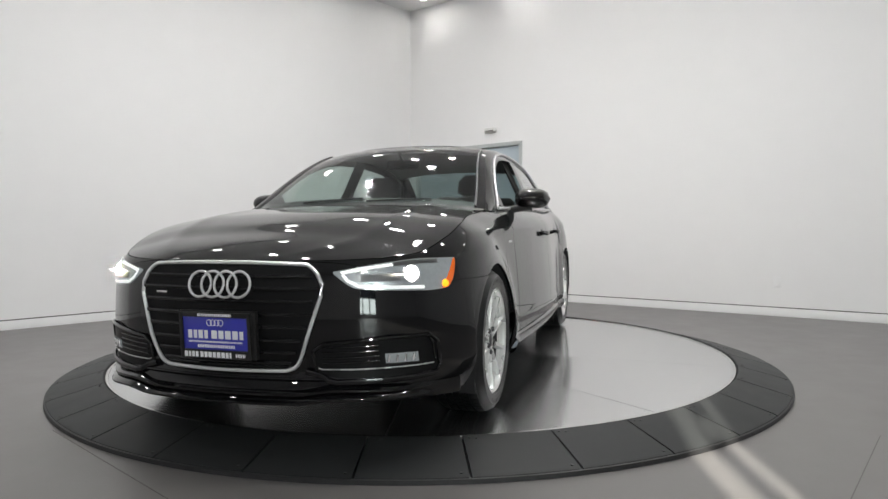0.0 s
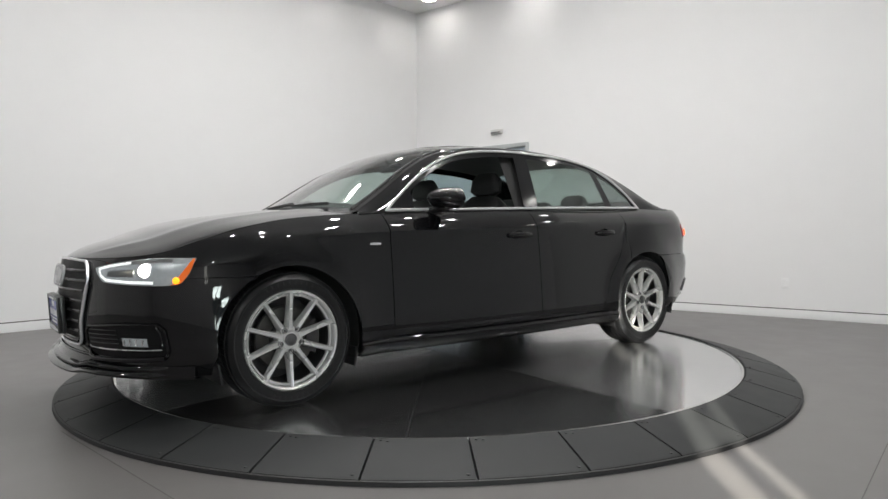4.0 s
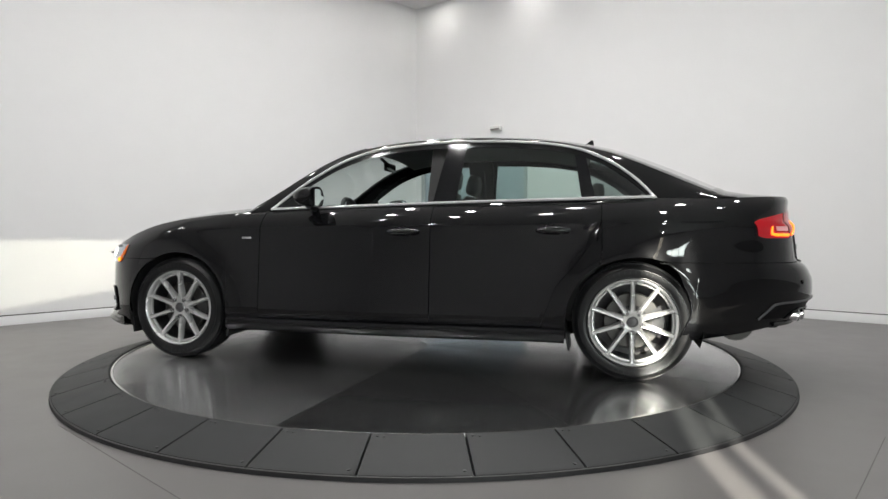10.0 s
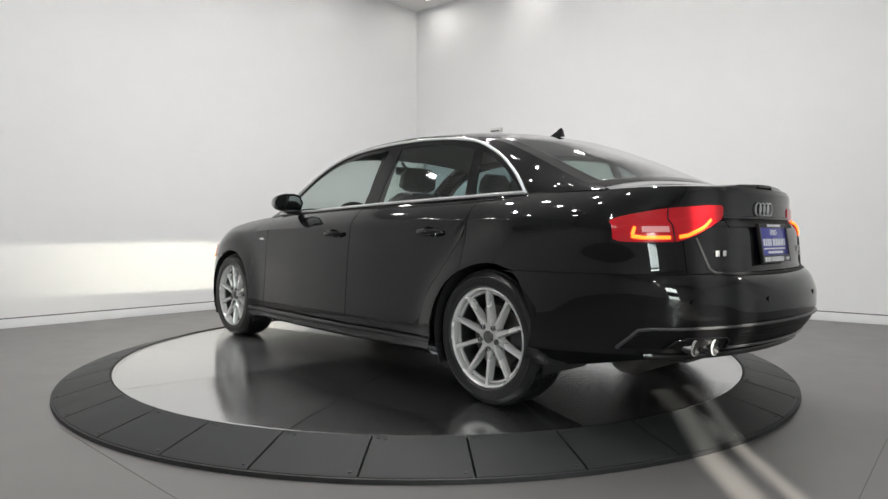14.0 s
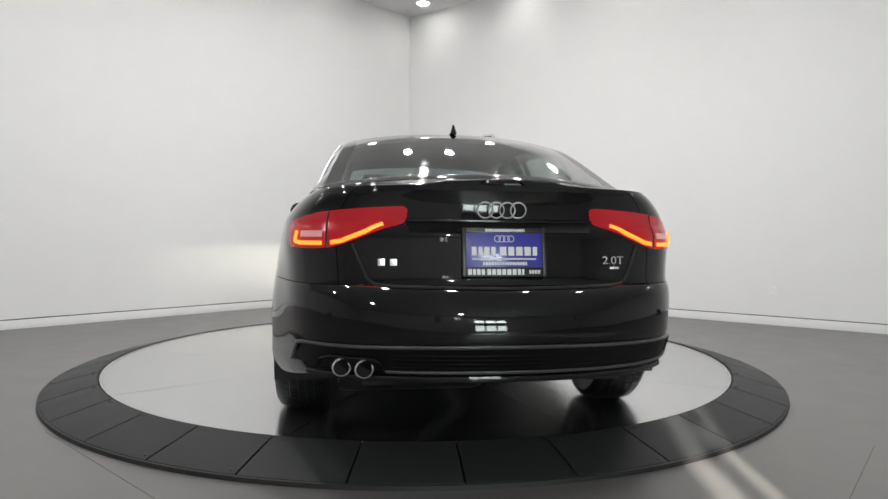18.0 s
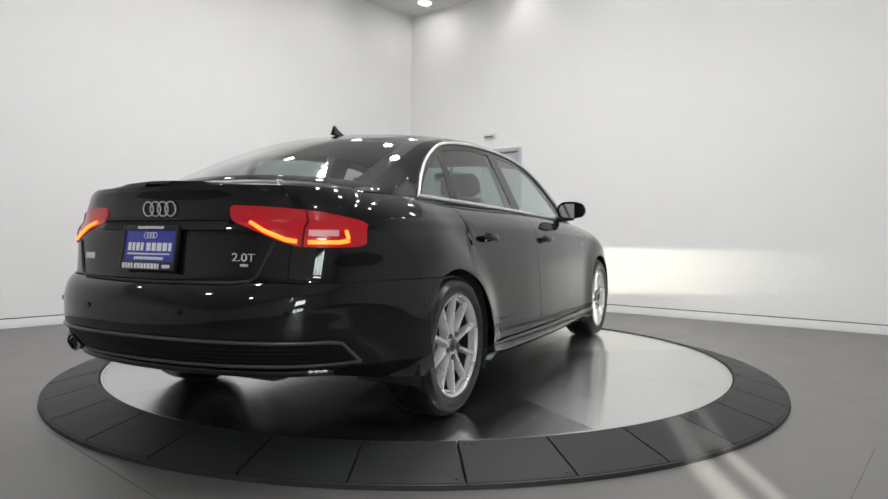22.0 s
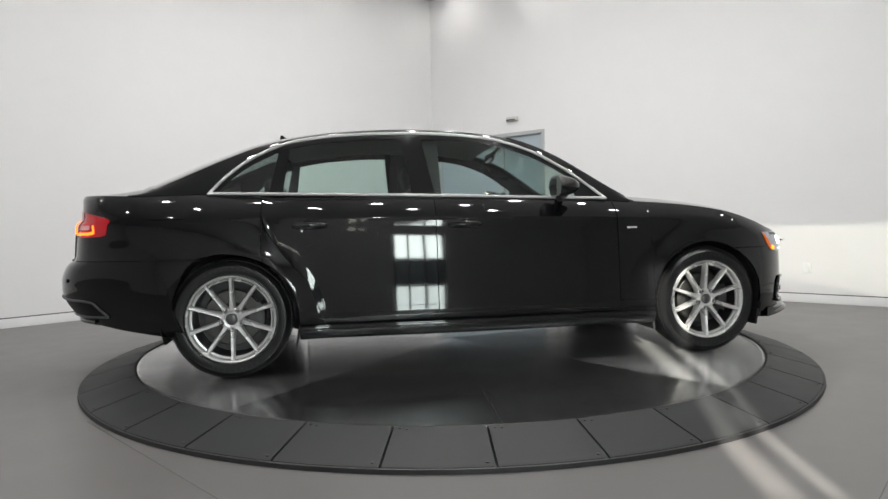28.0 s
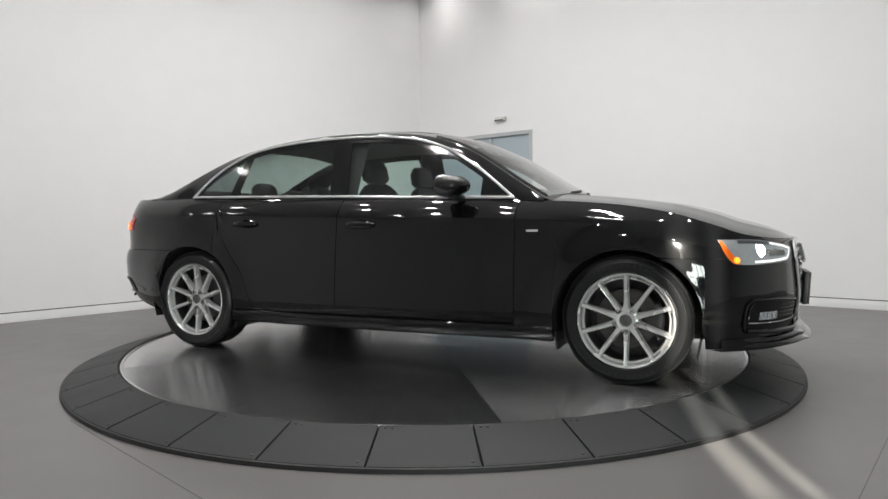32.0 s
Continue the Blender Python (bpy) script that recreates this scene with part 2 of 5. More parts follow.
def finish(bm, material, smooth=35.0, fix=True):
    me = bpy.data.meshes.new("mesh")
    if fix:
        bmesh.ops.recalc_face_normals(bm, faces=bm.faces)
    lim = radians(smooth)
    for f in bm.faces:
        f.smooth = smooth > 0
    for e in bm.edges:
        e.smooth = not (len(e.link_faces) == 2 and e.calc_face_angle(0) > lim)
    bm.to_mesh(me)
    bm.free()
    me.materials.append(material)
    return me


def part(name, bm, material, parent, label="", smooth=35.0, m=None, fix=True):
    ob = new(name, finish(bm, material, smooth, fix))
    ob.parent = parent
    if m is not None:
        ob.matrix_basis = m
    if label:
        ob["label"] = label
    return ob


def thing(name, label, category, m=None, group="", kind="", bm=None, material=None, smooth=35.0):
    ob = new(name, finish(bm, material, smooth) if bm is not None else None)
    if m is not None:
        ob.matrix_basis = m
    return tagged(ob, label, category, group, kind)


def lerp(a, b, t):
    return a + (b - a) * t


def smoothstep(a, b, x):
    t = min(1, max(0, (x - a) / (b - a)))
    return t * t * (3 - 2 * t)


def curve(table):
    """A smooth curve through (x, y) pairs in rising x."""
    xs, ys = [p[0] for p in table], [p[1] for p in table]
    n = len(xs)
    d = [(ys[i + 1] - ys[i]) / (xs[i + 1] - xs[i]) for i in range(n - 1)]
    ms = [d[0]] + [0 if d[i - 1] * d[i] <= 0 else 2 * d[i - 1] * d[i] / (d[i - 1] + d[i]) for i in range(1, n - 1)] + [d[-1]]

    def f(x):
        x = min(max(x, xs[0]), xs[-1])
        i = min(max(sum(1 for v in xs if v <= x) - 1, 0), n - 2)
        h = xs[i + 1] - xs[i]
        t = (x - xs[i]) / h
        return ((2 * t - 3) * t * t + 1) * ys[i] + ((t - 2) * t + 1) * t * h * ms[i] + (3 - 2 * t) * t * t * ys[i + 1] + (t - 1) * t * t * h * ms[i + 1]
    return f


# ---- room ----
def wall_run(name, a, b, material, inside, openings=(), label="", thick=0.15, slots=()):
    """A wall from a to b; openings are (start, end, bottom, top) along it."""
    d = (b - a)
    length = d.length
    ang = math.atan2(d.y, d.x)
    m = Matrix.Translation((a.x, a.y, 0)) @ Matrix.Rotation(ang, 4, "Z")
    side = 1 if inside == "left" else -1
    y0, y1 = (-thick, 0.0) if side > 0 else (0.0, thick)
    bm = bmesh.new()
    x = 0.0
    for s, e, lo, hi in sorted(openings):
        bm_box(bm, (x, y0, ZF - 0.1), (s, y1, ZC + 0.1))
        if lo > ZF:
            bm_box(bm, (s, y0, ZF - 0.1), (e, y1, lo))
        cuts = [c for c in slots if s < c[0] and c[1] < e]
        bm_box(bm, (s, y0, hi), (e, y1, cuts[0][2] if cuts else ZC + 0.1))
        if cuts:
            us = [s] + [v for c in cuts for v in c[:2]] + [e]
            for p, q in zip(us[::2], us[1::2]):
                bm_box(bm, (p, y0, cuts[0][2]), (q, y1, cuts[0][3]))
            for c in cuts[1:]:
                if c[2] > cuts[0][2]:
                    bm_box(bm, (c[0], y0, cuts[0][2]), (c[1], y1, c[2]))
                if c[3] < cuts[0][3]:
                    bm_box(bm, (c[0], y0, c[3]), (c[1], y1, cuts[0][3]))
            bm_box(bm, (s, y0, cuts[0][3]), (e, y1, ZC + 0.1))
        x = e
    bm_box(bm, (x, y0, ZF - 0.1), (length, y1, ZC + 0.1))
    ob = thing(name, label, "wall", m, kind="structure", bm=bm, material=material, smooth=0)
    return ob, m, side, length


def baseboard(name, m, side, spans):
    bm = bmesh.new()
    for s, e in spans:
        y0, y1 = (0.002, 0.014) if side > 0 else (-0.014, -0.002)
        bm_box(bm, (s, y0, ZF), (e, y1, ZF + 0.088), 0.003)
    thing(name, "white painted baseboard along the wall under a painted shadow line", "baseboard", m, kind="structure", bm=bm, material=M_BASE)
    # the shadow line over the board is a near-black strip, not a recess
    bm = bmesh.new()
    for s, e in spans:
        y0, y1 = (0.0005, 0.004) if side > 0 else (-0.004, -0.0005)
        bm_box(bm, (s, y0, ZF + 0.087), (e, y1, ZF + 0.097))
    thing(name.replace("baseboard", "trim"), "dark strip painted as the shadow line above the baseboard", "trim", m, kind="structure", bm=bm, material=M_GAP_SHADE)


# doorway in the right-hand wall, beside the corner
DOOR0, DOOR1, DOOR_TOP = 0.12, 1.96, 2.04
wl, ml, sl, ll = wall_run("wall_west", CORNER, LEFT_END, M_WALL, "left", label="plain white painted studio wall")
wr, mr_, sr, lr = wall_run("wall_east", CORNER, RIGHT_END, M_WALL, "right", [(DOOR0, DOOR1, ZF, DOOR_TOP)], "plain white painted studio wall with a doorway")
baseboard("baseboard_west", ml, sl, [(0.0, ll)])
baseboard("baseboard_east", mr_, sr, [(0.0, DOOR0 - 0.06), (DOOR1 + 0.06, lr)])
wall_run("wall_back_west", LEFT_END, BACK_LEFT, M_BACK, "left", label="plain pale grey wall behind the turntable")
wall_run("wall_back_east", RIGHT_END, BACK_RIGHT, M_BACK, "right", label="plain pale grey wall behind the turntable")
WIN = (7.55, 9.05, 0.0, 2.5)
BLIND = (6.5, 7.3, 2.5, 2.5)      # stretch of wall that holds the slots
# unseen openings, added to cut the sun into streaks on floor and ring
SUN_SLOTS = [(6.765, 6.88, 2.62, 4.08), (6.883, 6.952, 2.92, 3.1), (6.955, 7.02, 2.62, 4.08)]
wb, mb, sb, lb = wall_run("wall_south", BACK_LEFT, BACK_RIGHT, M_BACK, "left", [BLIND, WIN], "plain pale grey wall with a tall window", slots=SUN_SLOTS)

# window with dark frame
win = thing("window_1", "tall dark-framed window with several panes", "window", mb, kind="structure")
bm = bmesh.new()
for x in (WIN[0] + 0.03, WIN[0] + 0.5, WIN[1] - 0.5, WIN[1] - 0.03):
    bm_box(bm, (x - 0.03, -0.11, WIN[2]), (x + 0.03, -0.03, WIN[3]), 0.004)
for z in (WIN[2] + 0.03, 0.75, 1.6, WIN[3] - 0.03):
    bm_box(bm, (WIN[0], -0.105, z - 0.03), (WIN[1], -0.035, z + 0.03), 0.004)
part("window_frame", bm, M_WINFRAME, win)
bm = box((WIN[0] + 0.01, -0.072, WIN[2] + 0.01), (WIN[1] - 0.01, -0.066, WIN[3] - 0.01))
pane = part("pane", bm, M_PANE, win, smooth=0)
pane.visible_shadow = False

for z0, z1, watts in ((1.63, 2.46, 24.0), (0.06, 0.72, 14.0)):
    day = new("window_daylight", bpy.data.lights.new("window_daylight", "AREA"))
    day.data.shape, day.data.size, day.data.size_y, day.data.energy, day.data.color = "RECTANGLE", WIN[1] - WIN[0], z1 - z0, watts, (0.92, 1.0, 0.985)
    day.matrix_world = mb @ look(((WIN[0] + WIN[1]) / 2, -0.2, (z0 + z1) / 2), ((WIN[0] + WIN[1]) / 2, 3.0, (z0 + z1) / 2))
# panes for the added sun slots
for k, (u0, u1, z0, z1) in enumerate(SUN_SLOTS):
    slot = thing("window_%d" % (k + 2), "added narrow slot, unseen, that shapes the sun streaks", "window", mb, kind="structure")
    ob = part("pane", box((u0 + 0.004, -0.08, z0 + 0.004), (u1 - 0.004, -0.074, z1 - 0.004)), M_PANE, slot, smooth=0)
    ob.visible_shadow = False

# double door
door = thing("door_1", "closed grey-blue double door in a pale frame", "door", mr_, kind="structure")
bm = bmesh.new()
for x in (DOOR0, DOOR1 - 0.045):
    bm_box(bm, (x, -0.02, ZF), (x + 0.045, 0.1, DOOR_TOP), 0.004)
bm_box(bm, (DOOR0 + 0.046, -0.02, DOOR_TOP - 0.05), (DOOR1 - 0.046, 0.1, DOOR_TOP), 0.004)
part("door_frame", bm, M_FRAME, door, "pale grey door frame")
mid = DOOR0 + 1.16
for x0, x1 in ((DOOR0 + 0.05, mid - 0.025), (mid + 0.025, DOOR1 - 0.05)):
    leaf = part("leaf", box((x0, 0.02, ZF + 0.01), (x1, 0.06, DOOR_TOP - 0.056), 0.004), M_DOOR, door)
bm = box((mid - 0.022, 0.0, ZF), (mid + 0.022, 0.08, DOOR_TOP - 0.052), 0.003)
part("mullion", bm, M_FRAME, door)

# floor and ceiling
def polygon(name, z0, z1, material, label, category):
    pts = [CORNER, LEFT_END, BACK_LEFT, BACK_RIGHT, RIGHT_END]
    bm = bmesh.new()
    a = [bm.verts.new((p.x * 1.03, p.y * 1.03, z0)) for p in pts]
    b = [bm.verts.new((p.x * 1.03, p.y * 1.03, z1)) for p in pts]
    bm.faces.new(a)
    bm.faces.new(b)
    for i in range(5):
        bm.faces.new((a[i], a[(i + 1) % 5], b[(i + 1) % 5], b[i]))
    return thing(name, label, category, kind="structure", bm=bm, material=material, smooth=0)


polygon("floor", ZF - 0.1, ZF, M_FLOOR, "grey polished studio floor with faint scuffs", "floor")
polygon("ceiling", ZC, ZC + 0.12, M_CEIL, "plain grey ceiling with recessed downlights", "ceiling")
bm = bmesh.new()
bm_box(bm, (-60, -80, ZF - 0.22), (60, -9.3, ZF - 0.12))
thing("ground", "pale concrete ground outside the window", "ground", kind="structure", bm=bm, material=mat("pale concrete", (0.4, 0.4, 0.38), 0.8, grain=0.1, scale=5), smooth=0)

# unseen block, added so the panes reflect grey-green in place of orange sky
block = thing("backdrop", "added grey-green low building outside, toning the window's reflection", "building", kind="structure")
part("wall", box((-30, -26, ZF - 0.12), (30, -22, 3.1)), mat("grey green render", (0.2, 0.24, 0.235), 0.8, grain=0.1, scale=4), block, smooth=0)
part("roof", box((-30.4, -26.4, 3.1), (30.4, -21.6, 3.35)), M_WINFRAME, block, "dark roof edge", smooth=0)
for k in range(14):
    part("window", box((-21 + 3 * k, -21.99, 0.8), (-19.2 + 3 * k, -21.9, 2.3)), M_WINFRAME, block, smooth=0)

# joints in the floor, parallel to the walls
for k, (x0, y0, x1, y1) in enumerate(((-1.72, -1.6, 1.3, -4.5), (2.0, -1.85, -0.7, -4.95))):
    d = Vector((x1 - x0, y1 - y0, 0))
    bm = box((0, -0.0015, -0.004), (d.length, 0.0015, 0.0012))
    thing("trim_floor_%d" % (k + 1), "thin grey joint between floor panels", "trim", pose(x0, y0, ZF, 0, 0, math.degrees(math.atan2(d.y, d.x))), kind="structure", bm=bm, material=M_JOINT, smooth=0)

# downlights, and the added fill lamps at the back in the same shape
for i, (x, y) in enumerate(DOWNLIGHTS + BACK_FILL):
    dl = thing("ceiling_downlight", "round recessed ceiling downlight, switched on; the last three are added fill", "ceiling light", pose(x, y, ZC), group="ceiling downlights")
    bm = bmesh.new()
    r = 0.06 if 11 <= i < len(DOWNLIGHTS) else 0.085
    lathe(bm, [(r + 0.03, -0.002), (r + 0.03, -0.014), (r + 0.007, -0.014), (r + 0.001, -0.002)], 28, "z")
    part("trim_ring", bm, M_PLASTIC, dl)
    bm = bmesh.new()
    bm_cyl(bm, r, -0.010, -0.004, 28)
    part("lens", bm, M_LENS, dl)
    lamp = new("downlight_lamp", bpy.data.lights.new("downlight_lamp", "AREA"))
    lamp.data.shape, lamp.data.size, lamp.data.energy, lamp.data.color = "DISK", 2 * r, LAMP_WALL if i < 11 else LAMP_W if i < len(DOWNLIGHTS) else LAMP_FILL, (1.0, 0.985, 0.975)
    lamp.matrix_world = pose(x, y, ZC - 0.03)

# outlet and exit sign on the right-hand wall
def on_right(u, z, out=0.0):
    return mr_ @ Matrix.Translation((u, -out, z))


ox = thing("wall_outlet", "white wall outlet plate low on the wall", "outlet", on_right(5.06, 0.28))
part("plate", box((-0.035, -0.006, -0.057), (0.035, -0.0015, 0.057), 0.003), M_BASE, ox)
for z in (-0.03, 0.03):
    part("socket", box((-0.017, -0.011, z - 0.014), (0.017, -0.0085, z + 0.014), 0.002), M_BASE, ox)
ex = thing("door_sensor", "small pale box-shaped sensor above the door", "sensor", on_right(1.47, 2.23))
part("body", box((-0.085, -0.06, -0.035), (0.085, -0.0015, 0.022), 0.008), M_PLASTIC, ex)
part("lens", box((-0.07, -0.066, -0.03), (0.07, -0.0615, -0.012), 0.002), M_JOINT, ex, "dark lens strip")

# ---- turntable ----
RI, RO = 2.032, 2.322
ring = thing("turntable_ring", "fixed black ramp ring round the turntable, in bolted panels", "turntable ring")
SEAM0, SEAMS = 4.05, 34
step = 360.0 / SEAMS
bm = bmesh.new()
bm_cyl(bm, 0.007, -0.004, 0.002, 8)
screw_mesh = finish(bm, M_EDGE)
for k in range(SEAMS):
    a0, a1 = radians(SEAM0 + k * step) + 0.0021, radians(SEAM0 + (k + 1) * step) - 0.0021
    pts = []
    prof = [(RI + 0.006, -0.03), (RI + 0.006, 0.006), (RI + 0.012, 0.009), (RO - 0.02, -0.052), (RO - 0.006, -0.058), (RO - 0.004, -0.07)]
    for j in range(7):
        a = lerp(a0, a1, j / 6)
        pts.append([(r * math.sin(a), -r * math.cos(a), z) for r, z in prof])
    bm = bmesh.new()
    grid(bm, pts)
    for r in (pts[0], pts[-1]):
        vs = [bm.verts.new(p) for p in r] + [bm.verts.new((r[-1][0], r[-1][1], -0.075)), bm.verts.new((r[0][0], r[0][1], -0.075))]
        bm.faces.new(vs)
    part("panel", bm, M_RING, ring)
    for da, rr in ((0.012, RI + 0.03), (0.026, RI + 0.034), (-0.012, RO - 0.03)):
        a = a0 + da if da > 0 else a1 + da
        z = lerp(0.009, -0.052, (rr - RI - 0.012) / (RO - RI - 0.032))
        ob = new("screw", screw_mesh)
        ob.parent = ring
        ob.matrix_basis = pose(rr * math.sin(a), -rr * math.cos(a), z)
bm = bmesh.new()
lathe(bm, [(RO - 0.0035, -0.06), (RO + 0.004, -0.062), (RO + 0.006, -0.0795), (RO - 0.0035, -0.0795)], 160, "z")
part("rubber_edge", bm, M_EDGE, ring)
bm = bmesh.new()
lathe(bm, [(RI - 0.03, -0.075), (RI + 0.02, -0.075), (RI + 0.02, -0.035), (RI - 0.03, -0.06)], 120, "z", True)
part("inner_gap", bm, M_EDGE, ring)

disc = thing("turntable_plate", "round brushed-steel turntable plate with a bright rim, turning", "turntable")
bm = bmesh.new()
lathe(bm, [(RI - 0.018, 0.001), (RI - 0.014, 0.004), (RI - 0.003, 0.003), (RI, -0.002), (RI, -0.03), (RI - 0.018, -0.03)], 160, "z")
part("rim", bm, M_STEEL, disc, "bright steel rim")
r = RI - 0.019
# two cuts of sheet, brushed at slightly different angles, laid in turn
plate_meshes = []
for lean in (17.0, -13.0):
    bm = bmesh.new()
    rows = []
    for i in range(13):
        a = radians(lerp(-17.94, 17.94, i / 12))
        rows.append([(q * math.cos(a), q * math.sin(a), 0.0) for q in (0.002, 0.6, 1.1, 1.6, r)])
    grid(bm, rows)
    uv = bm.loops.layers.uv.new("brush")
    c, d = math.cos(radians(lean)), math.sin(radians(lean))
    for f in bm.faces:
        for l in f.loops:
            x, y = l.vert.co.x, l.vert.co.y
            l[uv].uv = ((y * c - x * d) * 0.2 + 0.5, 0.5 - (x * c + y * d) * 0.2)
    plate_meshes.append(finish(bm, M_DISC, 0))
for k in range(10):
    ob = new("plate", plate_meshes[k % 2])
    ob.parent = disc
    ob.matrix_basis = pose(0, 0, 0, 0, 0, 32 + 36 * k)
bm = bmesh.new()
bm_cyl(bm, RI - 0.02, -0.03, -0.004, 96)
part("base", bm, M_EDGE, disc)


# ---- car: x forwards, y to its left, z up; the origin is on the ground midway between the axles ----
car = thing("car", "glossy black four-door saloon with silver alloy wheels, lights on", "car")
AXF, AXR, WZ, ARCH = 1.404, -1.404, 0.325, 0.362
XF, XR = 1.15, -1.15        # where the ends begin to round off
w_of_z = curve([(0.12, 0.82), (0.2, 0.87), (0.285, 0.908), (0.335, 0.914), (0.355, 0.911), (0.42, 0.9075), (0.5, 0.9025), (0.62, 0.893), (0.7, 0.8855), (0.78, 0.877), (0.84, 0.869), (0.9, 0.853), (1.05, 0.8)])
nose_of_z = curve([(0.1, 2.17), (0.19, 2.24), (0.235, 2.25), (0.3, 2.215), (0.45, 2.235), (0.6, 2.23), (0.7, 2.208), (0.76, 2.17), (0.85, 2.1)])
tail_of_z = curve([(0.2, -2.2), (0.3, -2.34), (0.36, -2.405), (0.42, -2.448), (0.48, -2.472), (0.53, -2.47), (0.6, -2.442), (0.645, -2.4), (0.66, -2.37), (0.75, -2.358), (0.845, -2.345), (0.88, -2.318), (0.95, -2.32), (1.0, -2.33), (1.05, -2.29)])
bow_of_x = curve([(-2.4, 0.85), (-2.0, 0.902), (-1.7, 0.938), (-1.4, 0.957), (-1.05, 0.968), (-0.7, 0.984), (-0.4, 0.9985), (-0.05, 1.004), (0.3, 0.9985), (0.65, 0.984), (1.05, 0.966), (1.4, 0.955), (1.8, 0.932), (2.3, 0.9)])
# top edge of the sides: bonnet edge, belt line, boot edge
top_of_x = curve([(-2.42, 1.016), (-2.2, 1.012), (-1.95, 1.004), (-1.6, 1.0), (-1.2, 0.992), (-0.4, 0.975), (0.4, 0.952), (0.85, 0.94), (1.1, 0.928), (1.35, 0.906), (1.6, 0.862), (1.8, 0.8), (1.95, 0.748), (2.1, 0.726), (2.28, 0.716)])
inset_of_x = curve([(-2.4, 0.05), (-1.9, 0.055), (-1.4, 0.06), (0.6, 0.055), (0.9, 0.07), (1.4, 0.08), (1.75, 0.045), (2.0, 0.025), (2.28, 0.02)])
band_of_x = curve([(-2.4, 0.1), (-1.6, 0.11), (0.6, 0.1), (1.0, 0.11), (1.5, 0.14), (1.9, 0.1), (2.28, 0.04)])
QF, PF = 1.0, 0.35


def pr(z):
    """Roundness of the rear corners: the bumper is rounder than the lamps above it."""
    return lerp(0.262, 0.205, smoothstep(0.5, 0.7, z))


def side_y(x, z):
    """Half width of the full section at x, before the ends round off."""
    d = top_of_x(x) - z
    b = band_of_x(x)
    y = w_of_z(z) * bow_of_x(x) + 0.024 * smoothstep(0.66, 0.84, z) * smoothstep(1.2, 2.0, -x)
    # the bumpers tuck in towards the ground
    y -= max(0.0, 0.57 - z) * (0.11 * smoothstep(1.6, 1.9, -x) + 0.06 * smoothstep(1.7, 1.95, x))
    if d < b:
        y -= inset_of_x(x) * (1 - max(d, -0.05) / b) ** 2
    # crease along the doors, and flared arches
    y += 0.006 * math.exp(-((z - (0.855 - 0.02 * x)) / 0.02) ** 2) * smoothstep(-2.2, -1.6, x) * (1 - smoothstep(1.2, 1.9, x))
    for ax in (AXF, AXR):
        r = math.hypot(x - ax, z - WZ)
        far = smoothstep(-0.2, 0.2, (x - ax) * (1 if ax > 0 else -1))
        y += 0.042 * lerp(0.6, 1.0, far) * math.exp(-((r - ARCH) / lerp(0.09, 0.21, far)) ** 2) + 0.003 * math.exp(-((r - ARCH) / 0.02) ** 2)
    return y


def skin(c, z):
    """A point of the left side's skin: c in -1..0 is the front end from its middle, 0..1 the side, 1..2 the rear end to its middle."""
    if c < 0:
        f = -c * math.pi / 2
        u = math.sin(f) ** PF if f > 0 else 0.0
        x = XF + (nose_of_z(z) - XF) * u
        return Vector((x, side_y(x, z) * math.cos(f) ** QF if c > -1 else 0.0, z))
    if c > 1:
        f = (c - 1) * math.pi / 2
        u = math.sin(f) ** pr(z) if f > 0 else 0.0
        x = XR + (tail_of_z(z) - XR) * u
        return Vector((x, side_y(x, z) * math.cos(f) ** QF if c < 2 else 0.0, z))
    x = lerp(XF, XR, c)
    return Vector((x, side_y(x, z), z))


def col_at(x, z=0.6):
    """The column whose skin lies at x."""
    if x > XF:
        u = (x - XF) / (nose_of_z(z) - XF)
        return -math.asin(min(1, u) ** (1 / PF)) * 2 / math.pi
    if x < XR:
        u = (x - XR) / (tail_of_z(z) - XR)
        return 1 + math.asin(min(1, u) ** (1 / pr(z))) * 2 / math.pi
    return (XF - x) / (XF - XR)


def col_y(y, z, front):
    """The column of an end at the half width y."""
    lo, hi = (-1.0, -0.02) if front else (1.02, 2.0)
    for _ in range(40):
        mid_c = (lo + hi) / 2
        if (skin(mid_c, z).y > y) == front:
            hi = mid_c
        else:
            lo = mid_c
    return (lo + hi) / 2


def arch_z(x, base):
    """Lower edge of the side: the sill, or the wheel arch."""
    z = base
    for ax in (AXF, AXR):
        d = abs(x - ax)
        if d < ARCH:
            z = max(z, WZ + math.sqrt(ARCH * ARCH - d * d) * 0.985)
    return z


def top_c(c):
    """Top edge of the skin on a column."""
    z = 0.75
    for _ in range(14):
        z = top_of_x(skin(c, z).x)
    return z


def mirror(v):
    return Vector((v[0], -v[1], v[2]))


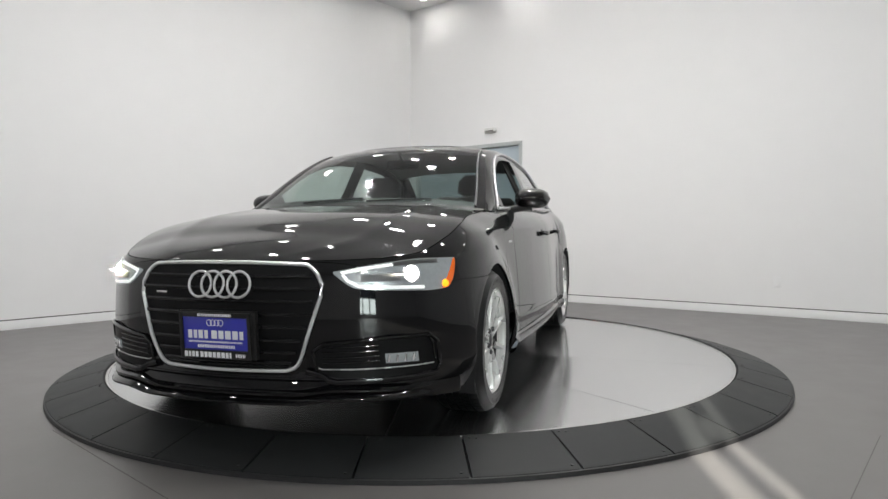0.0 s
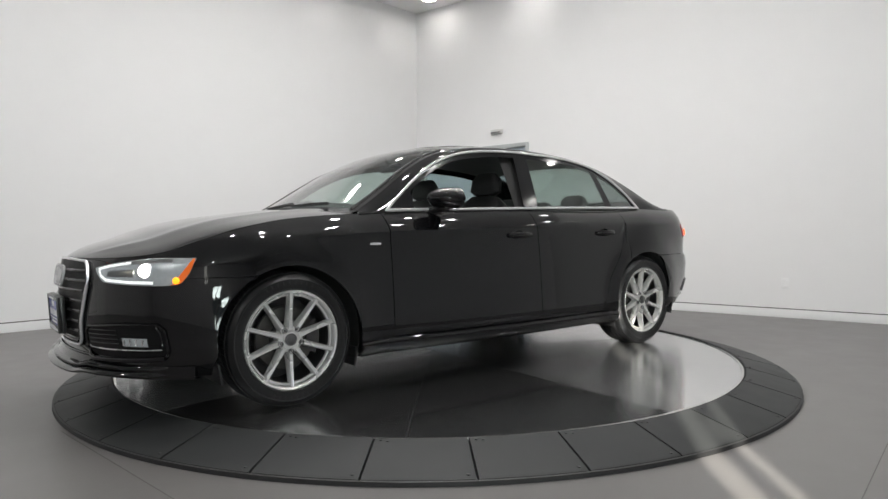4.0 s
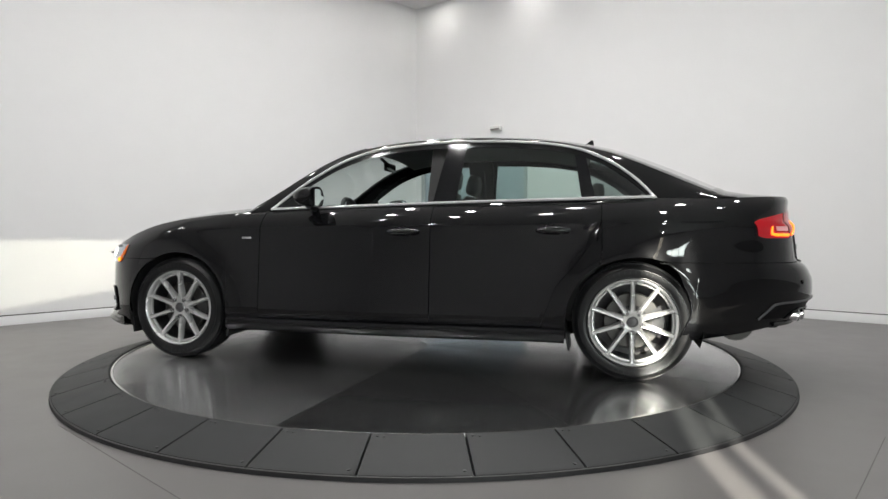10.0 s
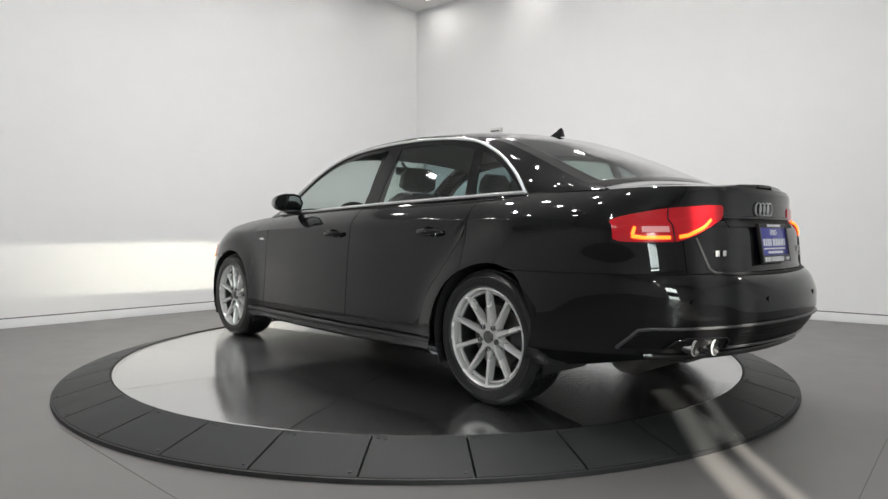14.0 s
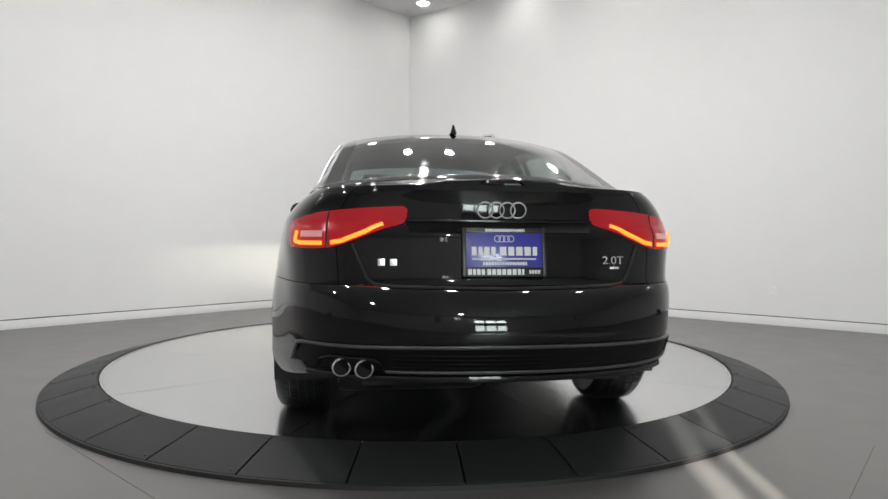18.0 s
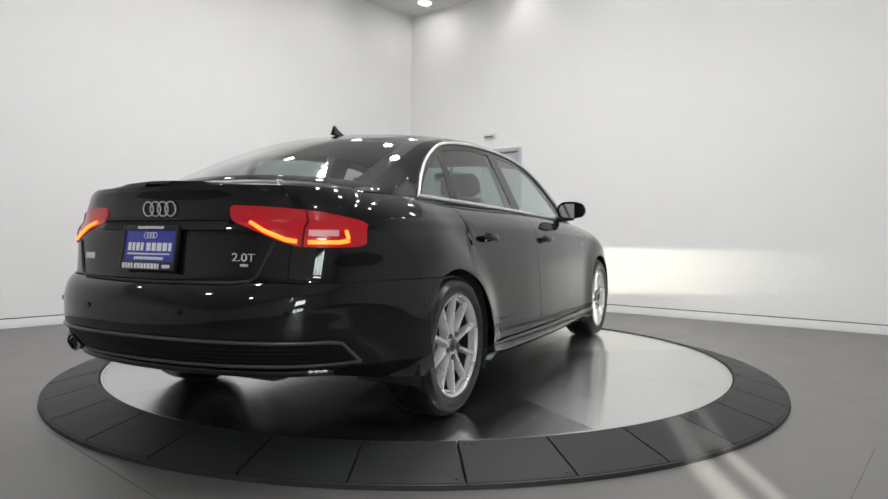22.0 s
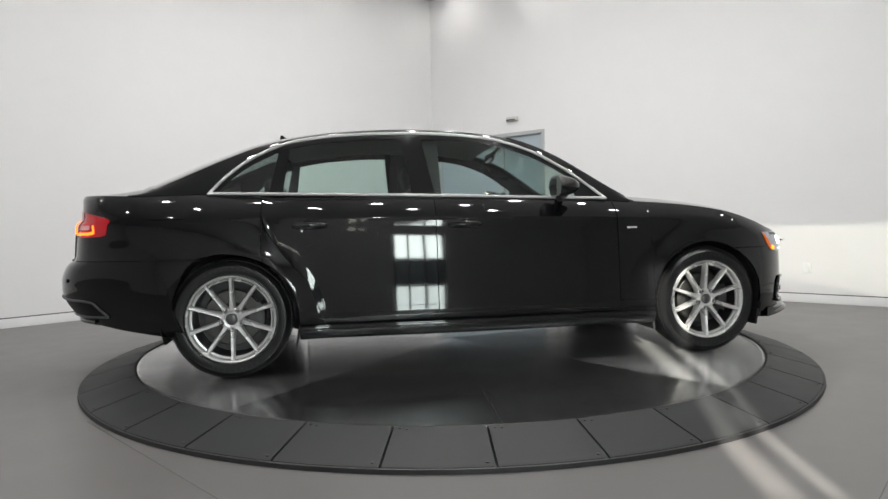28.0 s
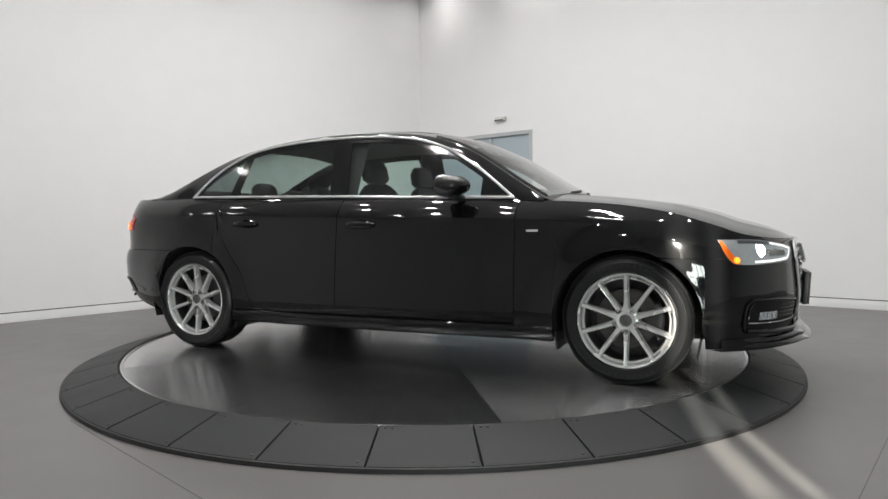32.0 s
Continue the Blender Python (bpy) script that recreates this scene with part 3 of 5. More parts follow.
def panel(name, cols, lo, hi, n, parent, material=M_PAINT, label="", out=0.0, fold=0.012, both=False):
    """A folded panel of the skin over columns, between two heights given by functions of x, on the left and the right.
    both: one panel across the middle of an end."""
    rows = []
    for c in cols:
        x = skin(c, 0.6).x
        a, b = lo(x, c), hi(x, c)
        r = []
        for j in range(n + 1):
            z = lerp(a, b, j / n)
            p = skin(c, z)
            if out:
                e = 0.004
                t1 = skin(min(c + e, 2), z) - skin(max(c - e, -1), z)
                t2 = skin(c, z + e) - skin(c, z - e)
                nrm = t2.cross(t1)
                if nrm.y < 0 or (abs(p.y) < 1e-4 and nrm.x * p.x < 0):
                    nrm = -nrm
                p = p + nrm.normalized() * out
            r.append(p)
        rows.append(r)
    if both:
        bm = bmesh.new()
        end_first = abs(rows[0][0].y) < 1e-4
        seq = rows if end_first else rows[::-1]
        full = [[mirror(p) for p in r] for r in seq[:0:-1]] + seq
        grid(bm, full)
        bmesh.ops.recalc_face_normals(bm, faces=bm.faces)
        out_ok = sum((f.normal.x * f.calc_center_median().x for f in bm.faces)) > 0
        if not out_ok:
            bmesh.ops.reverse_faces(bm, faces=bm.faces)
        fold_edges(bm, fold)
        return [part(name, bm, material, parent, label, 28, fix=False)]
    obs = []
    for side in (1, -1):
        bm = bmesh.new()
        grid(bm, [[p if side > 0 else mirror(p) for p in r] for r in rows])
        bmesh.ops.recalc_face_normals(bm, faces=bm.faces)
        if sum(f.normal.y for f in bm.faces) * side < 0:
            bmesh.ops.reverse_faces(bm, faces=bm.faces)
        fold_edges(bm, fold)
        obs.append(part(name, bm, material, parent, label, 28, fix=False))
    return obs


def fold_edges(bm, depth):
    """Folds the rim of a sheet inwards."""
    bm.normal_update()
    edge = [e for e in bm.edges if len(e.link_faces) == 1]
    moved = {}
    for e in edge:
        for v in e.verts:
            if v not in moved:
                moved[v] = v.co - v.normal * depth
    made = {v: bm.verts.new(co) for v, co in moved.items()}
    for e in edge:
        loop = e.link_loops[0]
        a, b = loop.vert, loop.link_loop_next.vert
        bm.faces.new((b, a, made[a], made[b]))
    bm.normal_update()


def spread(a, b, n):
    return [lerp(a, b, i / n) for i in range(n + 1)]


def xcols(xs):
    return [col_at(x) for x in xs]


def arch_xs(ax, lo, hi, n=20):
    """Stations that crowd towards the ends of a wheel arch, within lo..hi."""
    xs = [ax - (ARCH + 0.0005) * math.cos(math.pi * k / n) for k in range(n + 1)]
    return [x for x in xs if lo < x < hi]


GAP = 0.0025
SILL = 0.285
X_FENDER, X_B, X_BUMP_R = 0.83, -0.27, -1.78


# front bumper: from its middle round to the arch
fb = spread(-1.0, -0.55, 22) + xcols(sorted([1.8, 1.84, 1.88, 1.92, 1.97, 2.02, 1.768] + arch_xs(AXF, 1.556, 1.775), reverse=True))
fb = sorted(set(fb))


def bump_f_hi(x, c):
    z = 0.715 if x > 2.19 else lerp(0.635, 0.715, smoothstep(2.0, 2.19, x))
    return min(z, top_of_x(x) - 0.004)


fb = [c for c in fb if skin(c, 0.6).x > 1.556]


def wing_lo(x, c):
    z = arch_z(x, 0.2)
    return z if x < 1.5 else min(max(z, bump_f_hi(x, c) + 0.0025), top_c(c) - 0.004)


def bump_f_lo(x, c):
    return min(max(lerp(0.195, 0.225, smoothstep(1.75, 2.05, x)), arch_z(x, 0.2)), bump_f_hi(x, c) - 0.001)


xs = sorted(set([X_FENDER + GAP] + spread(X_FENDER + GAP, AXF - ARCH - 0.001, 4) + arch_xs(AXF, 1.0, 1.7665) + spread(1.78, 2.2, 18)))
panel("front_wing", xcols(xs), wing_lo, lambda x, c: top_c(c) - 0.002, 22, car)
panel("front_bumper", fb, bump_f_lo, bump_f_hi, 20, car, both=True)

# doors
xs = spread(X_FENDER - GAP, X_B + GAP, 18)
fdoors = panel("front_door", xcols(xs), lambda x, c: SILL + 0.004, lambda x, c: top_of_x(x), 26, car)
xs = sorted(set(spread(X_B - GAP, -0.9, 9) + spread(-0.902, -1.03, 6) + arch_xs(AXR, -1.3, -1.03) + [-1.215]), reverse=True)
xs = [x for x in xs if x >= -1.215]


rear_cut = curve([(-1.215, 0.885), (-1.177, 0.761), (-1.08, 0.62), (-0.988, 0.507), (-0.945, 0.396), (-0.902, 0.286)])


def rdoor_lo(x, c):
    return max(SILL + 0.004, arch_z(x, SILL) + 0.012 if x < -1.035 else 0, rear_cut(x))


rdoors = panel("rear_door", xcols(xs), rdoor_lo, lambda x, c: top_of_x(x), 26, car)

# rear quarters
xs = sorted(set(spread(-0.906, -1.038, 8) + arch_xs(AXR, -1.78, -1.0415) + spread(-1.77, X_BUMP_R + GAP, 2) + [-1.215]), reverse=True)


def quarter_hi(x, c):
    if x >= -1.215:
        return max(rdoor_lo(x, c) - 0.005, arch_z(x, 0.2) + 0.004)
    return top_of_x(x)


panel("rear_quarter", xcols([x for x in xs if x >= -1.215]), lambda x, c: max(arch_z(x, 0.2), SILL + 0.002) if x > -1.04 else arch_z(x, 0.2), quarter_hi, 6, car)
rq = xcols(spread(X_BUMP_R - GAP, -2.2, 10)) + spread(col_at(-2.2) + 0.001, col_y(0.60, 0.8, False), 8)
rq = sorted(set(xcols([x for x in xs if x < -1.217] + [-1.2175]) + rq))
panel("rear_quarter", rq, lambda x, c: arch_z(x, 0.2) if x > -1.45 else max(0.654, arch_z(x, 0.2)), quarter_hi, 24, car)

# boot lid face and rear bumper
tl = spread(col_y(0.597, 0.8, False), 2.0, 18)
panel("boot_lid_face", tl, lambda x, c: 0.655, lambda x, c: top_of_x(x), 18, car, both=True)


def bump_r_lo(x, c):
    z = lerp(0.235, 0.285, smoothstep(1.75, 2.25, -x))
    z = lerp(0.305, z, smoothstep(0.66, 0.78, skin(c, 0.4).y))
    return min(max(z, arch_z(x, 0.2)), 0.65)


rb = sorted(set(xcols(sorted(arch_xs(AXR, -1.78, -1.505) + spread(-1.78, -2.25, 12), reverse=True)) + spread(col_at(-2.25), 2.0, 22)))
panel("rear_bumper", rb, bump_r_lo, lambda x, c: 0.651, 22, car, both=True)

# sills
for side in (1, -1):
    bm = bmesh.new()
    rows = []
    for x in spread(1.04, -1.04, 30):
        y = side_y(x, 0.3)
        prof = [(y - 0.012, SILL), (y + 0.004, SILL - 0.012), (y + 0.008, 0.25), (y + 0.002, 0.225), (y - 0.02, 0.2), (y - 0.10, 0.185)]
        rows.append([(x, p * side, z) for p, z in prof])
    grid(bm, rows)
    part("sill", bm, M_PAINT, car, smooth=40)


# ---- bonnet and boot tops ----
def top_pt(x, v, bow, crown, shrink=0.003, lip=0.0):
    c = col_at(x, top_of_x(x))
    e = skin(c, top_of_x(x))
    ye = max(e.y - shrink, 0.0)
    q = 1 - v * v
    z = e.z + crown(x) * ye * ye * q * (1 - 0.35 * q)
    if x > 0:
        z += 0.006 * max(0.0, 1 - abs(abs(v) - 0.64) / 0.16) ** 1.6 * smoothstep(0.3, 0.65, ye)
        z += 0.024 * q * (smoothstep(1.45, 2.02, x) if x < 2.02 else max(0.0, 1 - ((x - 2.02) / 0.18) ** 2))
    z += lip * math.exp(-((x + 2.33) / 0.045) ** 2) * smoothstep(0.0, 0.3, 1 - abs(v))
    return Vector((e.x + bow(x) * q, v * ye, z))


def top_sheet(name, xs, bow, crown, parent, n=22, shrink=0.003, lip=0.0, label=""):
    rows = []
    for x in xs:
        row = []
        for j in range(n + 1):
            row.append(top_pt(x, -1 + 2 * j / n, bow, crown, shrink, lip))
        rows.append(row)
    bm = bmesh.new()
    grid(bm, rows)
    bmesh.ops.recalc_face_normals(bm, faces=bm.faces)
    if sum(f.normal.z for f in bm.faces) < 0:
        bmesh.ops.reverse_faces(bm, faces=bm.faces)
    fold_edges(bm, 0.012)
    return part(name, bm, M_PAINT, parent, label, 40, fix=False)


bonnet = top_sheet("bonnet", [lerp(0.88, 2.195, smoothstep(0, 1, i / 60) * 0.3 + 0.7 * i / 60) for i in range(61)],
                   lambda x: 0.075 * (1 - smoothstep(0.8, 1.7, x)), lambda x: lerp(0.13, 0.165, smoothstep(1.3, 1.9, x)), car, n=50)
def boot_bow(x):
    return -0.11 * (1 - smoothstep(1.75, 2.2, -x))


def boot_crown(x):
    return lerp(0.11, 0.22, smoothstep(2.15, 1.82, -x))


boot = top_sheet("boot_lid", spread(-1.80, -2.322, 24), boot_bow, boot_crown, car, lip=0.022)
# ---- greenhouse ----
dlo_top = curve([(-1.53, 1.0), (-1.435, 1.105), (-1.267, 1.228), (-1.064, 1.312), (-0.825, 1.348), (-0.584, 1.362), (-0.341, 1.365), (-0.095, 1.355), (0.118, 1.329), (0.334, 1.264), (0.552, 1.141), (0.812, 0.94)])
rail = curve([(-2.0, 1.005), (-1.871, 1.03), (-1.735, 1.083), (-1.564, 1.161), (-1.392, 1.237), (-1.253, 1.29), (-1.079, 1.334), (-0.869, 1.369), (-0.657, 1.386), (-0.443, 1.395), (-0.227, 1.391), (-0.045, 1.381), (0.138, 1.358), (0.323, 1.312), (0.509, 1.23), (0.659, 1.139), (0.82, 1.035), (0.97, 0.945)])


def house_y(x, z):
    """Half width of the side windows' plane."""
    d = z - 0.965
    return 0.768 - (0.028 if x > -0.3 else 0.035) * ((x + 0.3) / 1.2) ** 2 - 0.40 * d - 0.16 * d * d


def belt(x):
    return top_of_x(x) + 0.008


bow_up = curve([(-2.0, -0.115), (-1.7, -0.105), (-1.2, -0.05), (-0.8, 0.0), (-0.1, 0.005), (0.25, 0.04), (0.6, 0.07), (0.97, 0.085)])
crown_up = curve([(-2.0, 0.035), (-1.6, 0.055), (-1.1, 0.052), (-0.5, 0.045), (0.1, 0.045), (0.6, 0.04), (0.97, 0.035)])


def roof_pt(x, v):
    z = rail(x)
    y = house_y(x, z) - 0.02
    q = 1 - abs(v) ** 2.4
    return Vector((x + bow_up(x) * (1 - v * v), y * v, z + crown_up(x) * q))


def up_sheet(name, xs, material, parent, v0=-1.0, v1=1.0, n=24, lift=0.0, fold=0.012, label=""):
    bm = bmesh.new()
    grid(bm, [[roof_pt(x, lerp(v0, v1, j / n)) + Vector((0, 0, lift)) for j in range(n + 1)] for x in xs])
    bmesh.ops.recalc_face_normals(bm, faces=bm.faces)
    if sum(f.normal.z for f in bm.faces) < 0:
        bmesh.ops.reverse_faces(bm, faces=bm.faces)
    if fold:
        fold_edges(bm, fold)
    return part(name, bm, material, parent, label, 40, fix=False)


X_HEAD, X_BACK = 0.235, -1.13
roof = up_sheet("roof", spread(X_HEAD - 0.002, X_BACK + 0.002, 34), M_PAINT, car)
windscreen = up_sheet("windscreen", spread(0.95, X_HEAD + 0.002, 22), M_GLASS_W, car, -0.93, 0.93, fold=0, label="clear tinted windscreen")
rear_window = up_sheet("rear_window", spread(X_BACK - 0.002, -1.83, 20), M_GLASS_B, car, -0.9, 0.9, fold=0, label="dark tinted rear window")
sunroof = up_sheet("sunroof", spread(0.1, -0.42, 10), M_GLOSSBLACK, roof, -0.62, 0.62, 14, 0.003, 0.004, "black glass sunroof")
headliner = up_sheet("headliner", spread(X_HEAD, X_BACK, 20), M_LINER, car, -0.97, 0.97, 14, -0.035, 0, "grey cloth headliner")
for v0, v1 in ((-1, -0.925), (0.925, 1)):
    up_sheet("a_pillar_trim", spread(0.965, X_HEAD, 16), M_PAINT, car, v0, v1, 2)
for v0, v1 in ((-1, -0.89), (0.89, 1)):
    up_sheet("c_pillar_trim", spread(X_BACK, -1.86, 16), M_PAINT, car, v0, v1, 3)
up_sheet("windscreen_shade_band", spread(0.262, X_HEAD + 0.003, 3), M_GLOSSBLACK, windscreen, -0.93, 0.93, lift=-0.003, fold=0)
# apron between the rear window's foot and the boot lid
bm = bmesh.new()
rows = []
for k in range(29):
    v = -1 + k / 14
    a, b = roof_pt(-1.825, v) + Vector((0, 0, 0.002)), top_pt(-1.885, v, boot_bow, boot_crown) + Vector((0, 0, 0.001))
    rows.append([a + Vector((0.0, 0, -0.02)), a, a.lerp(b, 0.4) + Vector((0, 0, 0.003)), b])
grid(bm, rows)
part("boot_apron", bm, M_PAINT, car, smooth=60)
for v in (-0.93, 0.93):
    bm = bmesh.new()
    tube(bm, [roof_pt(x, v) + Vector((0, 0, 0.002)) for x in spread(0.95, X_HEAD, 14)], 0.007, 6)
    part("windscreen_seal", bm, M_TRIM, windscreen)
# cowl with wipers
bm = bmesh.new()
grid(bm, [[roof_pt(x, v / 10) - Vector((0, 0, 0.006)) for v in range(-10, 11)] for x in (0.90, 0.95, 1.0)])
part("cowl", bm, M_TRIM, car)
for s in (0.1, -0.45):
    bm = bmesh.new()
    tube(bm, [roof_pt(0.945 - 0.03 * k / 8, s + 0.5 * k / 8) + Vector((0.005, 0, 0.003)) for k in range(9)], 0.005, 6)
    part("wiper", bm, M_TRIM, car)

for side in (1, -1):
    # roof rails and pillars outside the windows
    bm = bmesh.new()
    rows = []
    for x in spread(0.96, -1.93, 70):
        lo_z = dlo_top(x) if -1.53 < x < 0.812 else belt(x) - 0.006
        hi_z = max(rail(x), lo_z + 0.004)
        if x >= 0.812:
            lo_z = min(belt(x) - 0.01, hi_z - 0.004)
        row = []
        for j in range(5):
            z = lerp(lo_z, hi_z, j / 4)
            y = house_y(x, z) + 0.004 - 0.024 * (j / 4) ** 2
            if x < -1.5:
                y = lerp(y, skin(col_at(x), top_of_x(x)).y, (1 - j / 4) * smoothstep(-1.5, -1.75, x))
            row.append((x, y * side, z))
        rows.append(row)
    grid(bm, rows)
    part("roof_rail", bm, M_PAINT, car, smooth=40)
    # belt shelf between skin and glass
    bm = bmesh.new()
    rows = []
    for x in spread(0.92, -1.95, 50):
        e = skin(col_at(x), top_of_x(x))
        rows.append([(x, e.y * side, e.z), (x, lerp(e.y, house_y(x, belt(x)), 0.5) * side, belt(x) + 0.001), (x, (house_y(x, belt(x)) - 0.03) * side, belt(x))])
    grid(bm, rows)
    part("belt_shelf", bm, M_PAINT, car, smooth=50)
    # chrome surround of the side windows
    line = [Vector((x, (house_y(x, belt(x)) + 0.012) * side, belt(x) + 0.006)) for x in spread(0.80, -1.52, 30)]
    line += [Vector((x, (house_y(x, dlo_top(x)) + 0.010) * side, dlo_top(x) + 0.002)) for x in spread(-1.527, 0.79, 50)]
    bm = bmesh.new()
    tube(bm, line, 0.0085, 8, closed=True, flat=0.8)
    part("window_trim", bm, M_BRIGHT, car, "bright chrome window surround")

    # side windows and black pillars
    def window(name, x0, x1, material, label="", lean0=0.0, lean1=0.0, inset=0.0, drop=0.0, low=None):
        b = bmesh.new()
        rr = []
        for i in range(25):
            s = i / 24
            col = []
            for j in range(9):
                h = j / 8
                x = lerp(x0 + lean0 * h, x1 + lean1 * h, s)
                zt = max(dlo_top(x) - drop, belt(x) + 0.002)
                z0_ = belt(x)
                z = lerp(z0_, zt if low is None else min(zt, low), h)
                col.append((x, (house_y(x, z) - inset) * side, z))
            rr.append(col)
        grid(b, rr)
        return part(name, b, material, car, label)

    if side < 0:
        window("front_side_window", 0.79, -0.26, M_GLASS_T, "green tinted side window", 0.0, -0.06)
    else:
        window("front_side_window", 0.5, -0.24, M_GLASS_T, "side window wound down, its top edge in the door", low=0.978)
    window("rear_side_window", -0.385, -1.13, M_GLASS_T, "green tinted side window", -0.05, 0.05)
    window("quarter_window", -1.2, -1.52, M_GLASS_B, "dark tinted quarter window", 0.07)
    window("b_pillar_cover", -0.255, -0.39, M_GLOSSBLACK, "", -0.065, -0.05, -0.003)
    window("window_divider", -1.125, -1.205, M_GLOSSBLACK, "", 0.05, 0.07, -0.002)
    window("mirror_triangle", 0.80, 0.60, M_GLOSSBLACK, "", 0.0, 0.0, -0.002)
    # upper window frames
    bm = bmesh.new()
    rows = []
    for x in spread(0.79, -1.5, 46):
        zt = dlo_top(x)
        rows.append([(x, (house_y(x, zt - h) + 0.003) * side, zt - h) for h in (0.0, 0.02, 0.038)])
    grid(bm, rows)
    part("upper_frame", bm, M_GLOSSBLACK, car)

# ---- wheels ----
def wheel(name, x, y, flip):
    w = new(name)
    w.parent = car
    w.matrix_basis = pose(x, y, WZ, 0, 0, 180 if flip else 0)
    # the outer face looks towards +y
    b = bmesh.new()
    R = 0.3265
    lathe(b, [(0.232, 0.105), (0.243, 0.116), (0.2455, 0.1195), (0.249, 0.1195), (0.251, 0.1185), (0.264, 0.122), (0.284, 0.1205), (0.287, 0.1225), (0.291, 0.122), (0.293, 0.1185), (0.308, 0.109), (0.3165, 0.095), (0.3185, 0.086), (R - 0.007, 0.05), (R - 0.007, 0.0), (R - 0.007, -0.05), (0.3185, -0.086),
              (0.31, -0.108), (0.28, -0.12), (0.232, -0.105)], 72)
    part("tyre", b, M_RUBBER, w, "low-profile black tyre")
    for start in (62, 242):
        for k in range(9):
            a = radians(start + 6.2 * k)
            b = bmesh.new()
            bm_box(b, (-0.0035, 0.1212, -0.009), (0.0035, 0.1224, 0.009), 0, Matrix.Rotation(-a, 4, "Y") @ Matrix.Translation((0.274, 0, 0)) @ Matrix.Rotation(radians(90), 4, "Y"))
            part("sidewall_bar", b, M_TRIM, w)
    b = bmesh.new()
    for y0, y1, n in ((-0.09, -0.0565, 60), (-0.049, -0.021, 72), (-0.0135, 0.0135, 72), (0.021, 0.049, 72), (0.0565, 0.09, 60)):
        for k in range(n):
            a0, a1 = 2 * math.pi * (k + 0.06) / n, 2 * math.pi * (k + 0.94) / n
            lean = 0.35 * (a1 - a0) * (1 if y0 < 0 else -1)
            q = []
            for drop in (0.0095, 0.0):
                for a, y in ((a0, y0), (a0 + lean, y1), (a1 + lean, y1), (a1, y0)):
                    r = R - drop - 0.0048 * smoothstep(0.055, 0.09, abs(y))
                    q.append(b.verts.new((r * math.cos(a), y, r * math.sin(a))))
            for f in ((4, 5, 6, 7), (0, 1, 5, 4), (1, 2, 6, 5), (2, 3, 7, 6), (3, 0, 4, 7)):
                b.faces.new([q[v] for v in f])
    part("tread", b, M_RUBBER, w, "ribbed tyre tread in small blocks", smooth=0)
    b = bmesh.new()
    lathe(b, [(0.206, 0.076), (0.2085, 0.089), (0.2155, 0.0905), (0.2175, 0.086), (0.2185, 0.074), (0.2235, 0.076), (0.2245, 0.104), (0.2285, 0.1125), (0.2345, 0.116), (0.2405, 0.11), (0.236, 0.09), (0.236, -0.1), (0.215, -0.1), (0.212, 0.06), (0.214, 0.085)], 72, close=True)
    rim = part("rim", b, M_ALLOY, w, "ten-spoke silver alloy rim")
    b = bmesh.new()
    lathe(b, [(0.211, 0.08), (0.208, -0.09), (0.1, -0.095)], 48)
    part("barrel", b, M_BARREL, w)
    for k in range(10):
        a = radians(36 * k + 18)
        b = bmesh.new()
        secs = []
        for r, hw, yt, yb in ((0.05, 0.0165, 0.092, 0.045), (0.085, 0.0125, 0.094, 0.05), (0.14, 0.0108, 0.098, 0.06), (0.19, 0.0106, 0.103, 0.07), (0.215, 0.0112, 0.106, 0.078), (0.2305, 0.0145, 0.1085, 0.085)):
            secs.append([(-hw * 1.25, yb), (-hw, yt - 0.009), (-hw * 0.62, yt), (-hw * 0.3, yt - 0.0015), (hw * 0.3, yt - 0.0015), (hw * 0.62, yt), (hw, yt - 0.009), (hw * 1.25, yb)])
        rr = []
        for (r, *_), sct in zip(((0.05,), (0.085,), (0.14,), (0.19,), (0.215,), (0.2305,)), secs):
            row = [Vector((r * math.cos(a) - t * math.sin(a), yy, r * math.sin(a) + t * math.cos(a))) for t, yy in sct]
            rr.append(row + row[:1])
        grid(b, rr)
        part("spoke", b, M_ALLOY, rim)
    b = bmesh.new()
    lathe(b, [(0.0001, 0.09), (0.03, 0.091), (0.034, 0.088), (0.048, 0.092), (0.062, 0.087), (0.068, 0.066), (0.068, 0.045)], 40)
    part("hub", b, M_ALLOY, rim)
    b = bmesh.new()
    lathe(b, [(0.0001, 0.0985), (0.02, 0.098), (0.0225, 0.0965), (0.0265, 0.0985), (0.0305, 0.0955), (0.0305, 0.088)], 28)
    part("centre_cap", b, M_SATIN, rim, "grey centre cap")
    for k in range(5):
        a = radians(72 * k + 36 + 18)
        b = bmesh.new()
        lathe(b, [(0.0135, 0.088), (0.0135, 0.0975), (0.0105, 0.0975), (0.009, 0.09), (0.0001, 0.09)], 12)
        bmesh.ops.translate(b, verts=b.verts, vec=(0.056 * math.cos(a), 0.001, 0.056 * math.sin(a)))
        part("wheel_bolt", b, M_SATIN, rim)
    b = bmesh.new()
    lathe(b, [(0.06, 0.03), (0.15, 0.03), (0.155, 0.026), (0.155, 0.006), (0.06, 0.006)], 48)
    part("brake_disc", b, M_BRAKE, w)
    b = bmesh.new()
    rr = [[(r * math.cos(a), yy, r * math.sin(a)) for r, yy in ((0.105, 0.045), (0.17, 0.045), (0.178, 0.035), (0.178, 0.0), (0.105, 0.0), (0.105, 0.045))] for a in [radians(150 + k * 10) for k in range(7)]]
    grid(b, rr)
    part("brake_caliper", b, M_BARREL, w)
    b = bmesh.new()
    lathe(b, [(0.062, 0.034), (0.082, 0.034), (0.085, 0.03)], 32)
    part("disc_bell", b, M_TRIM, w)
    return w


